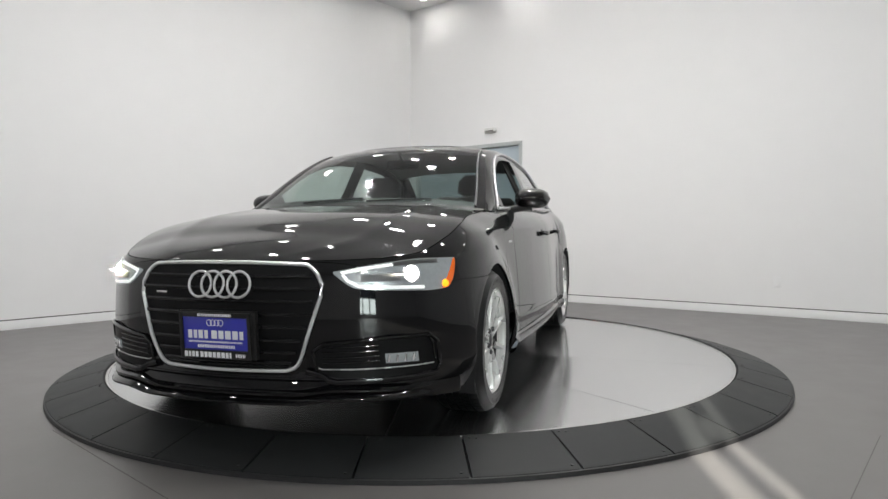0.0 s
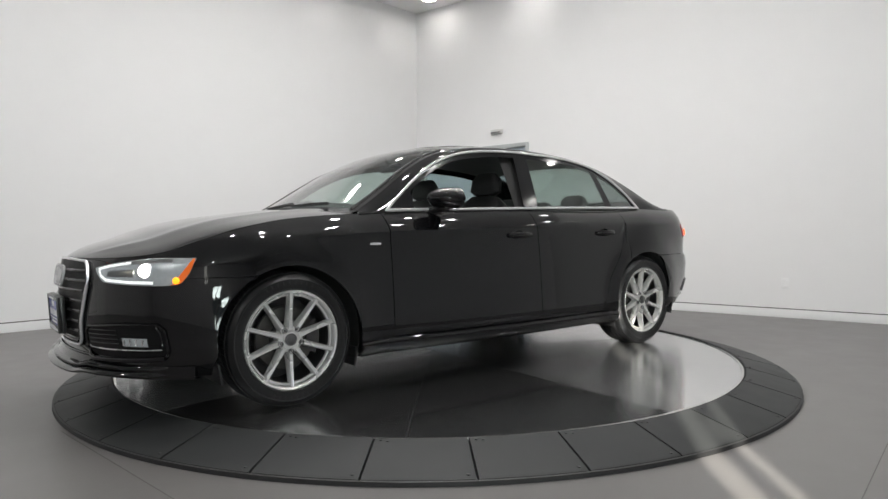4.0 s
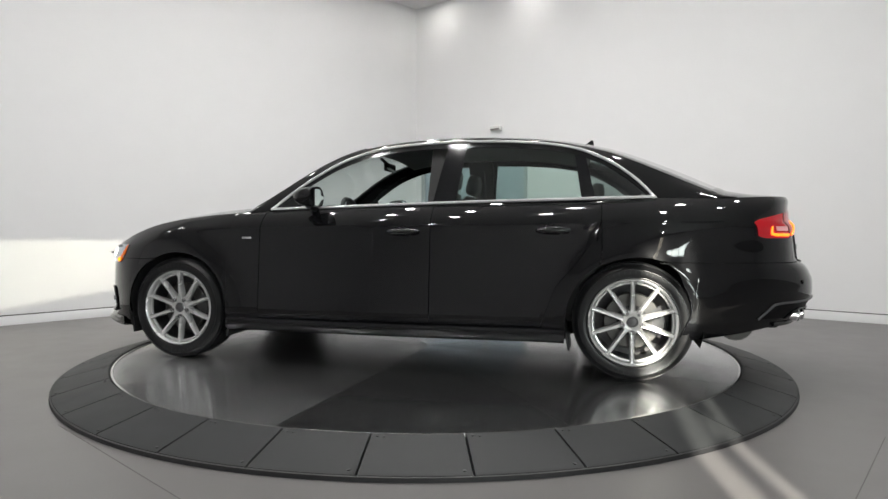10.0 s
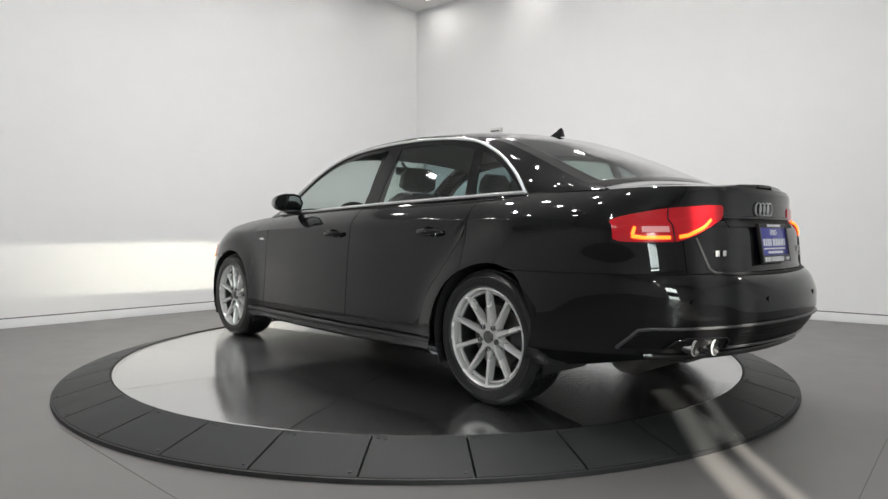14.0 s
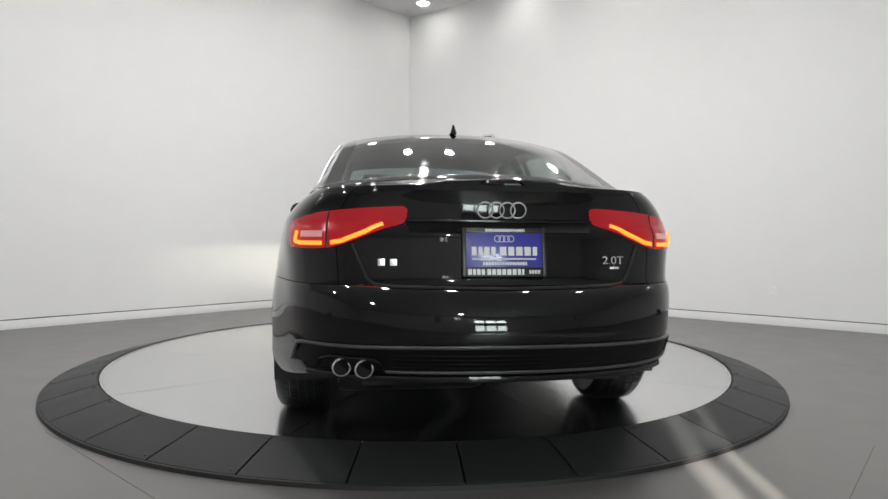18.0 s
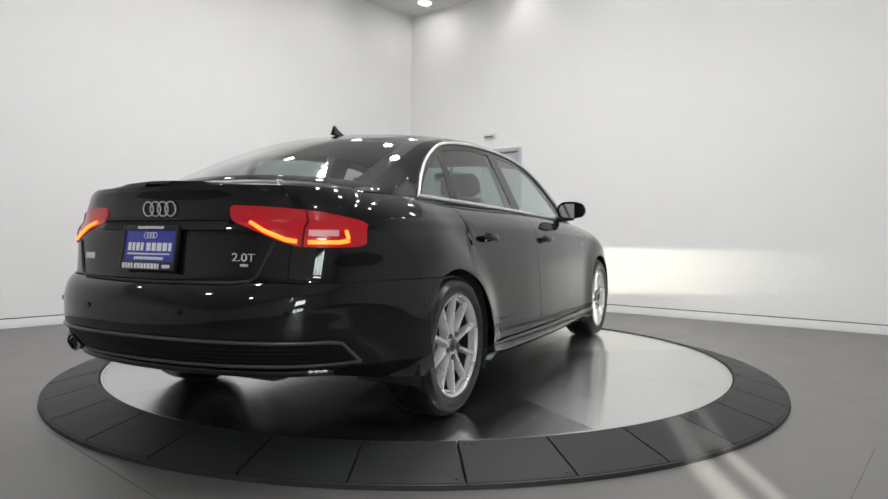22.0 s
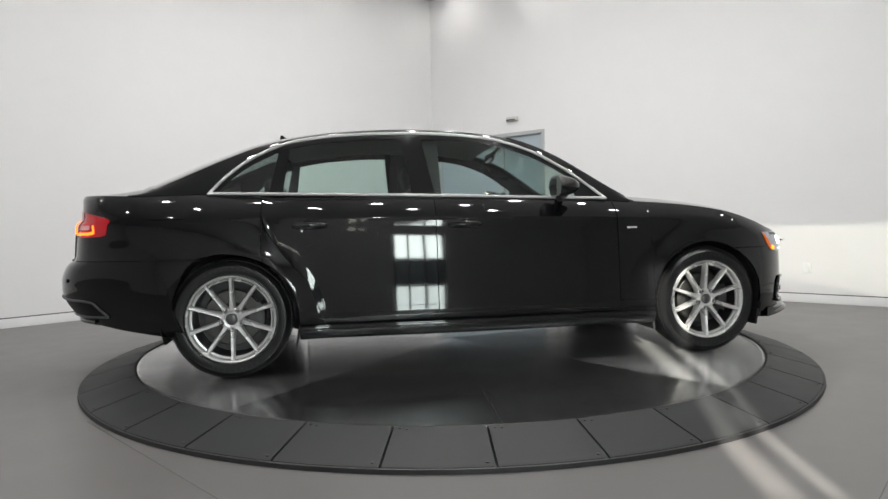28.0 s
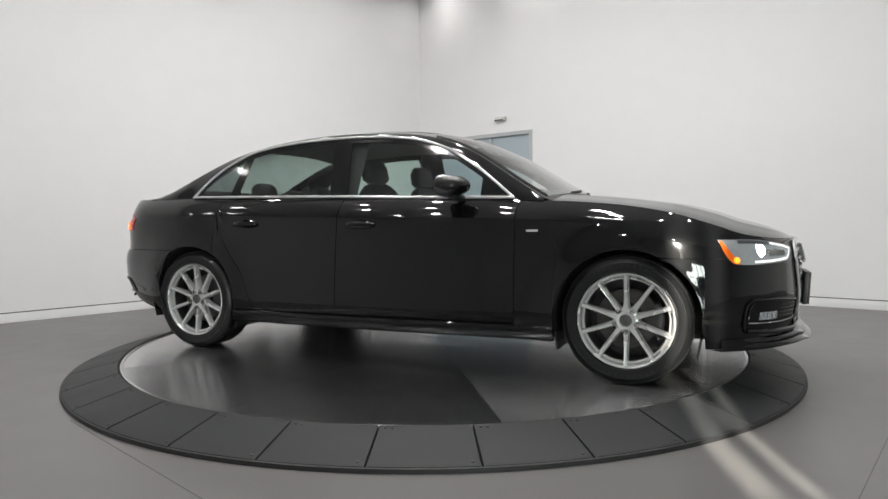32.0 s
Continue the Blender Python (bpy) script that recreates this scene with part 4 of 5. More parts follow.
TRK = 0.875 - 0.112
wheel("wheel", AXF, TRK, False)
wheel("wheel", AXR, TRK - 0.006, False)
wheel("wheel", AXF, -TRK, True)
wheel("wheel", AXR, -TRK + 0.006, True)

# wheel housings and underbody
for ax in (AXF, AXR):
    for side in (1, -1):
        bm = bmesh.new()
        rows = []
        for k in range(25):
            a = radians(-20 + 220 * k / 24)
            r = ARCH + 0.004
            rows.append([(ax + r * math.cos(a), y * side, WZ + r * math.sin(a)) for y in (0.872, 0.8, 0.55)])
        grid(bm, rows)
        c = bm.verts.new((ax, 0.55 * side, WZ))
        for a, b_ in zip(rows, rows[1:]):
            bm.faces.new((bm.verts.new(a[2]), bm.verts.new(b_[2]), c))
        part("wheel_housing", bm, M_UNDER, car)
bm = bmesh.new()
bm_box(bm, (-1.05, -0.76, 0.2), (1.05, 0.76, 0.24), 0.01)
bm_box(bm, (1.05, -0.5, 0.19), (2.12, 0.5, 0.24), 0.01)
bm_box(bm, (-2.22, -0.5, 0.27), (-1.05, 0.5, 0.32), 0.02)
bm_box(bm, (-1.5, -0.55, 0.22), (-1.3, 0.55, 0.32), 0.02)
bm_box(bm, (1.3, -0.55, 0.2), (1.5, 0.55, 0.3), 0.02)
part("underbody", bm, M_UNDER, car)
for side in (1, -1):
    for x0, lean in ((AXF + ARCH - 0.012, -0.02), (AXF - ARCH + 0.005, 0.015), (AXR + ARCH - 0.005, -0.02)):
        bm = box((x0 - 0.006, -0.13, -0.065), (x0 + 0.006, 0.13, 0.03), 0.003)
        for v in bm.verts:
            v.co.x += lean * (0.03 - v.co.z) / 0.12
        part("wheel_deflector", bm, M_TRIM, car, "black rubber air deflector", m=Matrix.Translation((0, 0.735 * side, 0.22)))
bm = bmesh.new()
tube(bm, [(0.95, -0.12, 0.215), (0.3, -0.1, 0.185), (-0.9, -0.1, 0.185), (-1.2, 0.1, 0.2), (-1.75, 0.32, 0.235)], 0.03, 10)
part("exhaust_pipe", bm, M_BRAKE, car, "dull steel exhaust pipe")
bm = bmesh.new()
lathe(bm, [(0.001, -0.3), (0.09, -0.29), (0.1, -0.26), (0.1, 0.26), (0.09, 0.29), (0.001, 0.3)], 20, "y")
part("silencer", bm, M_BRAKE, car, "dull steel silencer", m=Matrix.Translation((-1.98, 0.3, 0.3)))
for ax in (AXF, AXR):
    for side in (1, -1):
        bm = bmesh.new()
        tube(bm, [(ax, 0.68 * side, 0.24), (ax - 0.05, 0.45 * side, 0.215), (ax - 0.12, 0.3 * side, 0.22)], 0.022, 8)
        part("suspension_arm", bm, M_BRAKE, car)


# ---- lamps, grille, bumpers, badges ----
def end_pt(y, z, front, out=0.0):
    """A point of the front or rear skin at the half width y, moved outwards."""
    def at(yy, zz):
        p = skin(col_y(min(abs(yy), 0.86), zz, front), zz) if abs(yy) > 1e-4 else skin(-1.0 if front else 2.0, zz)
        return Vector((p.x, abs(yy) * (1 if yy >= 0 else -1), zz))
    p = at(y, z)
    if out:
        e = 0.006
        n = (at(y + e, z) - at(y - e, z)).cross(at(y, z + e) - at(y, z - e)).normalized()
        if (n.x > 0) != front:
            n = -n
        p = p + n * out
    return p


def end_patch(name, outline, front, out, material, parent, label="", thick=0.01, ny=20, nz=8, smooth=35.0):
    """A raised patch on an end: outline(s) gives y, low z, high z for s in 0..1."""
    bm = bmesh.new()
    rows = []
    for i in range(ny + 1):
        y, a, b = outline(i / ny)
        rows.append([end_pt(y, lerp(a, b, j / nz), front, out) for j in range(nz + 1)])
    grid(bm, rows)
    bmesh.ops.recalc_face_normals(bm, faces=bm.faces)
    if (sum(f.normal.x for f in bm.faces) > 0) != front:
        bmesh.ops.reverse_faces(bm, faces=bm.faces)
    fold_edges(bm, thick)
    return part(name, bm, material, parent, label, smooth, fix=False)


def bar_on(name, pts, front, out, r, material, parent, label="", closed=False, flat=1.0, n=8):
    bm = bmesh.new()
    tube(bm, [end_pt(y, z, front, out) for y, z in pts], r, n, closed, flat)
    return part(name, bm, material, parent, label)


def dense(pts, k=6, closed=False):
    res = []
    seq = list(zip(pts, pts[1:] + (pts[:1] if closed else [])))
    if not closed:
        seq = seq[:len(pts) - 1]
    for a, b in seq:
        res += [tuple(lerp(p, q, i / k) for p, q in zip(a, b)) for i in range(k)]
    return res if closed else res + [pts[-1]]


# grille
g_hi = curve([(-0.395, 0.632), (-0.365, 0.682), (-0.325, 0.704), (0.0, 0.711), (0.325, 0.704), (0.365, 0.682), (0.395, 0.632)])
g_lo = curve([(-0.395, 0.60), (-0.36, 0.49), (-0.315, 0.362), (-0.29, 0.326), (-0.25, 0.313), (0.0, 0.308), (0.25, 0.313), (0.29, 0.326), (0.315, 0.362), (0.36, 0.49), (0.395, 0.60)])


def grille_outline(s):
    y = lerp(-0.393, 0.393, s)
    return y, g_lo(y), g_hi(y)


grille = end_patch("grille", grille_outline, True, 0.004, M_VOID, car, "black grille with horizontal slats", ny=44, nz=14)
line = [(y, g_hi(y)) for y in spread(-0.393, 0.393, 40)] + [(y, g_lo(y)) for y in spread(0.393, -0.393, 60)]
bar_on("grille_frame", line, True, 0.012, 0.0075, M_BRIGHT, grille, "chrome grille frame", closed=True)
for z in (0.662, 0.618, 0.572, 0.524, 0.478, 0.43, 0.385, 0.345):
    ys = [y for y in spread(-0.385, 0.385, 36) if g_lo(y) + 0.012 < z < g_hi(y) - 0.008]
    bar_on("slat", [(y, z) for y in ys], True, 0.012, 0.008, M_GLOSSBLACK, grille, flat=0.6, n=6)
bar_on("lower_mesh", [(y, 0.33) for y in spread(-0.26, 0.26, 12)], True, 0.01, 0.006, M_GLOSSBLACK, grille)


def rings(r, gap, wire, z, front, out, parent):
    for k in range(4):
        b = bmesh.new()
        cy = (k - 1.5) * gap
        base = end_pt(cy, z, front, out)
        up = (end_pt(cy, z + 0.02, front, out) - end_pt(cy, z - 0.02, front, out)).normalized()
        side = Vector((0, 1, 0))
        tube(b, [base + side * (r * math.cos(a)) + up * (r * math.sin(a)) for a in [2 * math.pi * i / 32 for i in range(32)]], wire, 8, True)
        part("emblem_ring", b, M_BRIGHT, parent, "chrome emblem ring")


rings(0.049, 0.0555, 0.0052, 0.63, True, 0.024, car)
rings(0.0285, 0.041, 0.003, 0.926, False, 0.006, car)
bar_on("grille_badge", [(-0.29, 0.598), (-0.235, 0.598)], True, 0.026, 0.006, M_CHROME, grille, "small chrome badge")


# plates with their frames; the lettering is bars
def plate(front, z0, z1, out):
    a, b = end_pt(0, z0, front, out), end_pt(0, z1, front, out)
    up = (b - a).normalized()
    sgn = 1 if front else -1
    side = Vector((0, sgn, 0))
    nrm = side.cross(up).normalized()
    m = Matrix((side, up, nrm)).transposed().to_4x4()
    m.translation = (a + b) / 2
    m = m @ Matrix.Scale(0.93, 4)
    p = part("number_plate", box((-0.152, -0.077, -0.004), (0.152, 0.077, 0.002), 0.002), M_BLUE, car, "blue dealer plate with white lettering in a black frame", m=m)
    part("plate_bracket", box((-0.18, -0.1, -0.03), (0.18, 0.094, -0.007), 0.006), M_BLACKPLATE, p) if front else None
    b_ = bmesh.new()
    for lo, hi in (((-0.165, -0.098, -0.008), (-0.15, 0.09, 0.008)), ((0.15, -0.098, -0.008), (0.165, 0.09, 0.008)), ((-0.15, 0.07, -0.008), (0.15, 0.09, 0.008)), ((-0.15, -0.098, -0.008), (0.15, -0.062, 0.008))):
        bm_box(b_, lo, hi, 0.003)
    part("plate_frame", b_, M_BLACKPLATE, p, "black plate frame")

    def word(x0, x1, y, h, z=0.0022):
        rnd = random.Random(int(1000 * (x0 + y + 5)))
        x = x0
        while x < x1:
            wd = h * rnd.uniform(0.45, 0.8)
            b2 = box((x, y - h / 2, z), (min(x + wd, x1), y + h / 2, z + 0.0008))
            part("bar", b2, M_WHITE, p)
            x += wd + h * 0.22
    word(-0.128, -0.035, 0.0, 0.034)
    word(-0.018, 0.13, 0.0, 0.034)
    word(-0.075, 0.08, 0.08, 0.011, 0.0082)
    word(-0.128, 0.125, -0.03, 0.007)
    word(-0.085, 0.088, -0.048, 0.012)
    word(-0.145, -0.08, -0.081, 0.022, 0.0082)
    word(-0.07, 0.075, -0.081, 0.022, 0.0082)
    word(0.095, 0.14, -0.081, 0.014, 0.0082)
    for k in range(4):
        b2 = bmesh.new()
        tube(b2, [(0.012 * math.cos(a) + (k - 1.5) * 0.0175, 0.048 + 0.012 * math.sin(a), 0.0025) for a in [2 * math.pi * i / 16 for i in range(16)]], 0.0016, 5, True)
        part("emblem_ring", b2, M_WHITE, p)
    return p


plate(True, 0.372, 0.53, 0.045)
plate(False, 0.694, 0.85, 0.016)


def mark(y, z, w, h, front, segs):
    for k in range(segs):
        yy = y + (k - (segs - 1) / 2) * (w / segs) * (1 if front else -1)
        p0 = end_pt(yy, z, front, 0.003)
        b_ = box((-0.003, -w / segs * 0.3, -h / 2.4), (0.002, w / segs * 0.3, h / 2.4), 0.001)
        part("badge_bar", b_, M_BRIGHT, car, "small chrome badge", m=Matrix.Translation(p0))


mark(0.415, 0.735, 0.085, 0.03, False, 2)

def letters(text, size, m, parent, material, label=""):
    fc = bpy.data.curves.new("letters", "FONT")
    fc.body, fc.size, fc.extrude, fc.align_x, fc.align_y = text, size, 0.0012, "CENTER", "CENTER"
    tmp = new("letters", fc)
    me = bpy.data.meshes.new_from_object(tmp.evaluated_get(bpy.context.evaluated_depsgraph_get()))
    bpy.data.objects.remove(tmp)
    me.materials.clear()
    me.materials.append(material)
    ob = new("lettering", me)
    ob.parent, ob.matrix_basis = parent, m
    if label:
        ob["label"] = label
    return ob


def rear_frame(y, z, out):
    a, b = end_pt(y, z - 0.02, False, out), end_pt(y, z + 0.02, False, out)
    up = (b - a).normalized()
    c, d = end_pt(y + 0.02, z, False, out), end_pt(y - 0.02, z, False, out)
    across = (d - c).normalized()
    m = Matrix((across, up, across.cross(up))).transposed().to_4x4()
    m.translation = end_pt(y, z, False, out)
    return m


letters("2.0T", 0.042, rear_frame(-0.43, 0.742, 0.004) @ Matrix.Diagonal((1.25, 1.0, 1.0, 1.0)), car, M_BRIGHT, "chrome engine size lettering")
mark(-0.435, 0.715, 0.06, 0.012, False, 1)

# headlamps, wrapped round the front corners
HC0, HC1 = col_y(0.43, 0.66, True), col_at(1.832, 0.69)
h_lo = curve([(0.0, 0.672), (0.08, 0.64), (0.17, 0.617), (0.45, 0.609), (0.75, 0.604), (0.9, 0.61), (0.96, 0.645), (1.0, 0.716)])
h_hi = curve([(0.0, 0.68), (0.2, 0.697), (0.45, 0.713), (0.75, 0.724), (1.0, 0.724)])


def corner_patch(name, c0, c1, lo, hi, out, material, parents, label="", n=26, nz=8, s0=0.0, s1=1.0, fold=0.012):
    obs = []
    for k, side in enumerate((1, -1)):
        rows = []
        for i in range(n + 1):
            s = lerp(s0, s1, i / n)
            c = lerp(c0, c1, s)
            row = []
            for j in range(nz + 1):
                z = lerp(lo(s), hi(s), j / nz)
                e = 0.005
                t1 = skin(c + e, z) - skin(c - e, z)
                t2 = skin(c, z + e) - skin(c, z - e)
                nr = t2.cross(t1).normalized()
                if nr.y < 0:
                    nr = -nr
                p = skin(c, z) + nr * out
                row.append(p if side > 0 else mirror(p))
            rows.append(row)
        b_ = bmesh.new()
        grid(b_, rows)
        bmesh.ops.recalc_face_normals(b_, faces=b_.faces)
        if sum(f.normal.y for f in b_.faces) * side < 0:
            bmesh.ops.reverse_faces(b_, faces=b_.faces)
        if fold:
            fold_edges(b_, fold)
        obs.append(part(name, b_, material, parents[k] if isinstance(parents, list) else parents, label, 40, fix=False))
    return obs


def corner_line(name, c0, c1, pts, out, r, material, parents, label="", flat=1.0):
    for k, side in enumerate((1, -1)):
        line_ = []
        for s, z in dense(pts, 6):
            c = lerp(c0, c1, s)
            p = skin(c, z)
            e = 0.005
            nr = (skin(c, z + e) - skin(c, z - e)).cross(skin(c + e, z) - skin(c - e, z)).normalized()
            if nr.y < 0:
                nr = -nr
            p = p + nr * out
            line_.append(p if side > 0 else mirror(p))
        b_ = bmesh.new()
        tube(b_, line_, r, 8, flat=flat)
        part(name, b_, material, parents[k], label)


heads = corner_patch("headlamp", HC0, HC1, h_lo, h_hi, 0.004, M_HOUSING, car, "lit headlamp with a white light strip")
corner_patch("lamp_bezel", HC0, HC1, lambda s: lerp(h_lo(s), h_hi(s), 0.32), lambda s: lerp(h_lo(s), h_hi(s), 0.62), 0.0055, M_SATIN, heads, "dark lamp insert", n=16, nz=2, s0=0.2, s1=0.5)
corner_patch("lamp_bezel", HC0, HC1, lambda s: lerp(h_lo(s), h_hi(s), 0.84), lambda s: lerp(h_lo(s), h_hi(s), 0.97), 0.0052, M_SATIN, heads, "dark lamp insert", n=16, nz=2, s0=0.46, s1=0.84)
corner_line("light_strip", HC0, HC1, [(0.45, 0.702), (0.2, 0.687), (0.055, 0.673), (0.1, 0.646), (0.18, 0.627), (0.45, 0.62), (0.7, 0.617)], 0.0015, 0.0078, M_STRIP, heads, "white light strip", 0.6)
corner_patch("marker_lens", HC0, HC1, lambda s: h_lo(s) + 0.001, lambda s: max(h_lo(s) + 0.003, lerp(0.606, 0.722, min(1.0, max(0.0, (s - 0.86) / 0.125)))), 0.0065, M_AMBER, heads, "amber side marker", n=12, nz=4, s0=0.845, s1=0.995)
for k, side in enumerate((1, -1)):
    c = lerp(HC0, HC1, 0.60)
    p = skin(c, 0.672)
    nr = (skin(c, 0.677) - skin(c, 0.667)).cross(skin(c + 0.005, 0.672) - skin(c - 0.005, 0.672)).normalized()
    if nr.y < 0:
        nr = -nr
    p = p - nr * 0.003
    b_ = bmesh.new()
    q_ = nr.to_track_quat("Z", "Y").to_matrix().to_4x4()
    lathe(b_, [(0.039, -0.02), (0.039, 0.001), (0.036, 0.006), (0.031, 0.003)], 28, "z")
    m = Matrix.Translation(Vector((p.x, p.y * side, p.z))) @ Vector((nr.x, nr.y * side, nr.z)).to_track_quat("Z", "Y").to_matrix().to_4x4()
    part("projector_ring", b_, M_CHROME, heads[k], m=m)
    b_ = bmesh.new()
    lathe(b_, [(0.032, 0.0), (0.027, 0.008), (0.016, 0.013), (0.0001, 0.015)], 24, "z")
    part("projector", b_, M_BEAM, heads[k], "lit projector lamp", m=m)
    # burner in a shielded slit: the shield above it cuts the beam off at the horizon
    slit = new("beam_slit")
    slit.parent = heads[k]
    slit.matrix_basis = Matrix.Translation((p.x + 0.022, p.y * side, p.z))
    b_ = bmesh.new()
    bm_box(b_, (-0.003, -0.032, 0.0004), (0.018, 0.032, 0.002))
    bm_box(b_, (-0.003, -0.017, -0.007), (0.018, 0.017, -0.005))
    bm_box(b_, (-0.003, -0.019, -0.007), (0.006, -0.017, 0.002))
    bm_box(b_, (-0.003, 0.017, -0.007), (0.006, 0.019, 0.002))
    bm_box(b_, (-0.005, -0.019, -0.007), (-0.003, 0.019, 0.002))
    ob = new("shield", finish(b_, M_EDGE, 0))
    ob.parent, ob.matrix_basis = heads[k], slit.matrix_basis
    bpy.data.objects.remove(slit)
    b_ = bmesh.new()
    b_.faces.new([b_.verts.new(v) for v in ((0, -0.015, -0.0003), (0, 0.015, -0.0003), (0, 0.015, 0.0003), (0, -0.015, 0.0003))])
    part("burner", b_, M_HEAD, heads[k], "glowing headlamp burner", fix=False, m=ob.matrix_basis.copy())
    c = lerp(HC0, HC1, 0.885)
    p = skin(c, 0.627)
    b_ = bmesh.new()
    lathe(b_, [(0.016, 0.0), (0.012, 0.008), (0.0001, 0.011)], 16, "z")
    m = Matrix.Translation(Vector((p.x + 0.004, (p.y + 0.005) * side, p.z))) @ Vector((0.5, 0.86 * side, 0)).to_track_quat("Z", "Y").to_matrix().to_4x4()
    part("marker_bulb", b_, M_AMBERLIT, heads[k], "lit amber bulb", m=m)

# side intakes and splitter of the front bumper
IC0, IC1 = col_y(0.36, 0.4, True), col_at(1.955, 0.4)
i_lo = curve([(0.0, 0.31), (0.1, 0.29), (0.3, 0.282), (0.8, 0.288), (1.0, 0.296)])
i_hi = curve([(0.0, 0.385), (0.08, 0.412), (0.6, 0.43), (0.94, 0.432), (1.0, 0.415)])
# intake lies flat on the skin; its dark depth is painted
intakes = corner_patch("side_intake", IC0, IC1, i_lo, i_hi, 0.0025, M_VOID, car, "black bumper intake with a fog lamp", n=22, nz=6, fold=0.004)
corner_line("intake_trim", IC0, IC1, [(0.0, 0.33), (0.0, 0.388), (0.08, 0.415), (0.6, 0.434), (0.95, 0.436), (1.01, 0.41), (1.02, 0.32), (1.0, 0.292)], 0.005, 0.007, M_PAINT, intakes)
corner_line("intake_edge", IC0, IC1, [(0.94, 0.425), (0.97, 0.4), (0.975, 0.34)], 0.006, 0.005, M_PAINT, intakes)
corner_line("intake_blade", IC0, IC1, [(-0.06, 0.312), (0.04, 0.298), (0.13, 0.272), (0.2, 0.266), (0.5, 0.27), (0.8, 0.277), (1.0, 0.288)], 0.012, 0.012, M_GLOSSBLACK, intakes, "", 0.7)
corner_line("intake_line", IC0, IC1, [(0.03, 0.323), (0.06, 0.318), (0.3, 0.317), (0.8, 0.322), (0.96, 0.326)], 0.006, 0.0028, M_ALLOY, intakes, "thin satin trim line")
for k in range(4):
    corner_line("fog_rib", IC0, IC1, [(0.57 + 0.07 * k, 0.342), (0.585 + 0.07 * k, 0.37)], 0.0085, 0.0045, M_CHROME, intakes)
corner_patch("fog_lamp", IC0, IC1, lambda s: 0.337, lambda s: 0.374, 0.006, M_HOUSING, intakes, "clear fog lamp", n=8, nz=4, s0=0.55, s1=0.83)
for z in (0.34, 0.36, 0.38, 0.4):
    corner_line("intake_slat", IC0, IC1, [(0.06, z), (0.5, z + 0.006)], 0.0035, 0.0035, M_GLOSSBLACK, intakes)
SC0, SC1 = -1.0, col_at(1.84, 0.28)
for side in (1, -1):
    b_ = bmesh.new()
    rows = []
    for i in range(31):
        c = lerp(SC0, SC1, i / 30)
        y0 = skin(c, 0.27).y
        lift = 0.016 * smoothstep(0.3, 0.44, y0) * (1 - smoothstep(0.44, 0.8, y0)) - 0.024
        row = []
        for out, z in ((0.0, 0.274), (0.022, 0.266), (0.036, 0.258), (0.036, 0.25), (0.026, 0.246), (0.05, 0.238), (0.062, 0.23), (0.06, 0.222), (0.04, 0.216), (-0.08, 0.212)):
            p = skin(c, 0.27)
            d = Vector((p.x - 1.2, p.y * 0.8, 0)).normalized()
            p = p + d * (out * (1 - smoothstep(15, 28, i)) if out > 0 else out)
            row.append((p.x, p.y * side, z + lift))
        rows.append(row)
    grid(b_, rows)
    part("front_splitter", b_, M_PAINT, car, smooth=50)
b_ = bmesh.new()
tube(b_, [end_pt(y, 0.278, True, 0.006) for y in spread(-0.4, 0.4, 20)], 0.006, 6)
part("splitter_line", b_, M_GLOSSBLACK, car)

# tail lamps, wrapped round the rear corners
TC0, TC1 = col_at(-2.035, 0.85), col_y(0.345, 0.9, False)
t_lo = curve([(0.0, 0.797), (0.05, 0.786), (0.3, 0.783), (0.46, 0.785), (0.62, 0.805), (0.85, 0.852), (0.97, 0.872), (1.0, 0.886)])
t_hi = curve([(0.0, 0.868), (0.05, 0.884), (0.18, 0.9), (0.4, 0.918), (0.8, 0.934), (0.97, 0.937), (1.0, 0.926)])
tails = corner_patch("tail_lamp", TC0, TC1, t_lo, t_hi, 0.004, M_RED, car, "lit red tail lamp with a bright strip", n=34)
corner_line("light_strip", TC0, TC1, [(0.15, 0.845), (0.125, 0.808), (0.2, 0.802), (0.42, 0.802)], 0.006, 0.0075, M_REDLIT, tails, "glowing red strip", 0.6)
corner_line("light_strip", TC0, TC1, [(0.50, 0.804), (0.58, 0.81), (0.72, 0.838), (0.86, 0.87)], 0.006, 0.0075, M_REDLIT, tails, "glowing red strip", 0.6)
corner_patch("reflector_band", TC0, TC1, lambda s: 0.824, lambda s: 0.846, 0.0065, M_REDGLOW, tails, "pale red reflector", n=10, nz=2, s0=0.2, s1=0.42, fold=0.003)
corner_line("lamp_joint", TC0, TC1, [(0.46, 0.786), (0.455, 0.85), (0.445, 0.918)], 0.0035, 0.0035, M_GLOSSBLACK, tails)

# boot lid details and rear bumper
# handle recess is a near-black patch, its shade painted on
end_patch("boot_handle_shade", lambda s: (lerp(-0.34, 0.34, s), 0.845, 0.884), False, 0.0025, M_VOID, car, nz=2, thick=0.003)
bar_on("boot_handle_strip", [(y, 0.886) for y in spread(-0.35, 0.35, 16)], False, 0.006, 0.007, M_GLOSSBLACK, car, flat=0.7)
for side in (1, -1):
    bar_on("boot_joint", dense([(0.54 * side, 0.80), (0.525 * side, 0.765), (0.485 * side, 0.675), (0.46 * side, 0.656), (0.4 * side, 0.649), (0.0, 0.645)], 5), False, 0.0015, 0.0055, M_EDGE, car)


def low_hi(y):
    return 0.448 - 0.012 * (abs(y) / 0.7) ** 2


def insert_outline(s):
    y = lerp(-0.765, 0.765, s)
    return y, 0.352, lerp(0.357, low_hi(y), smoothstep(0.768, 0.715, abs(y)))


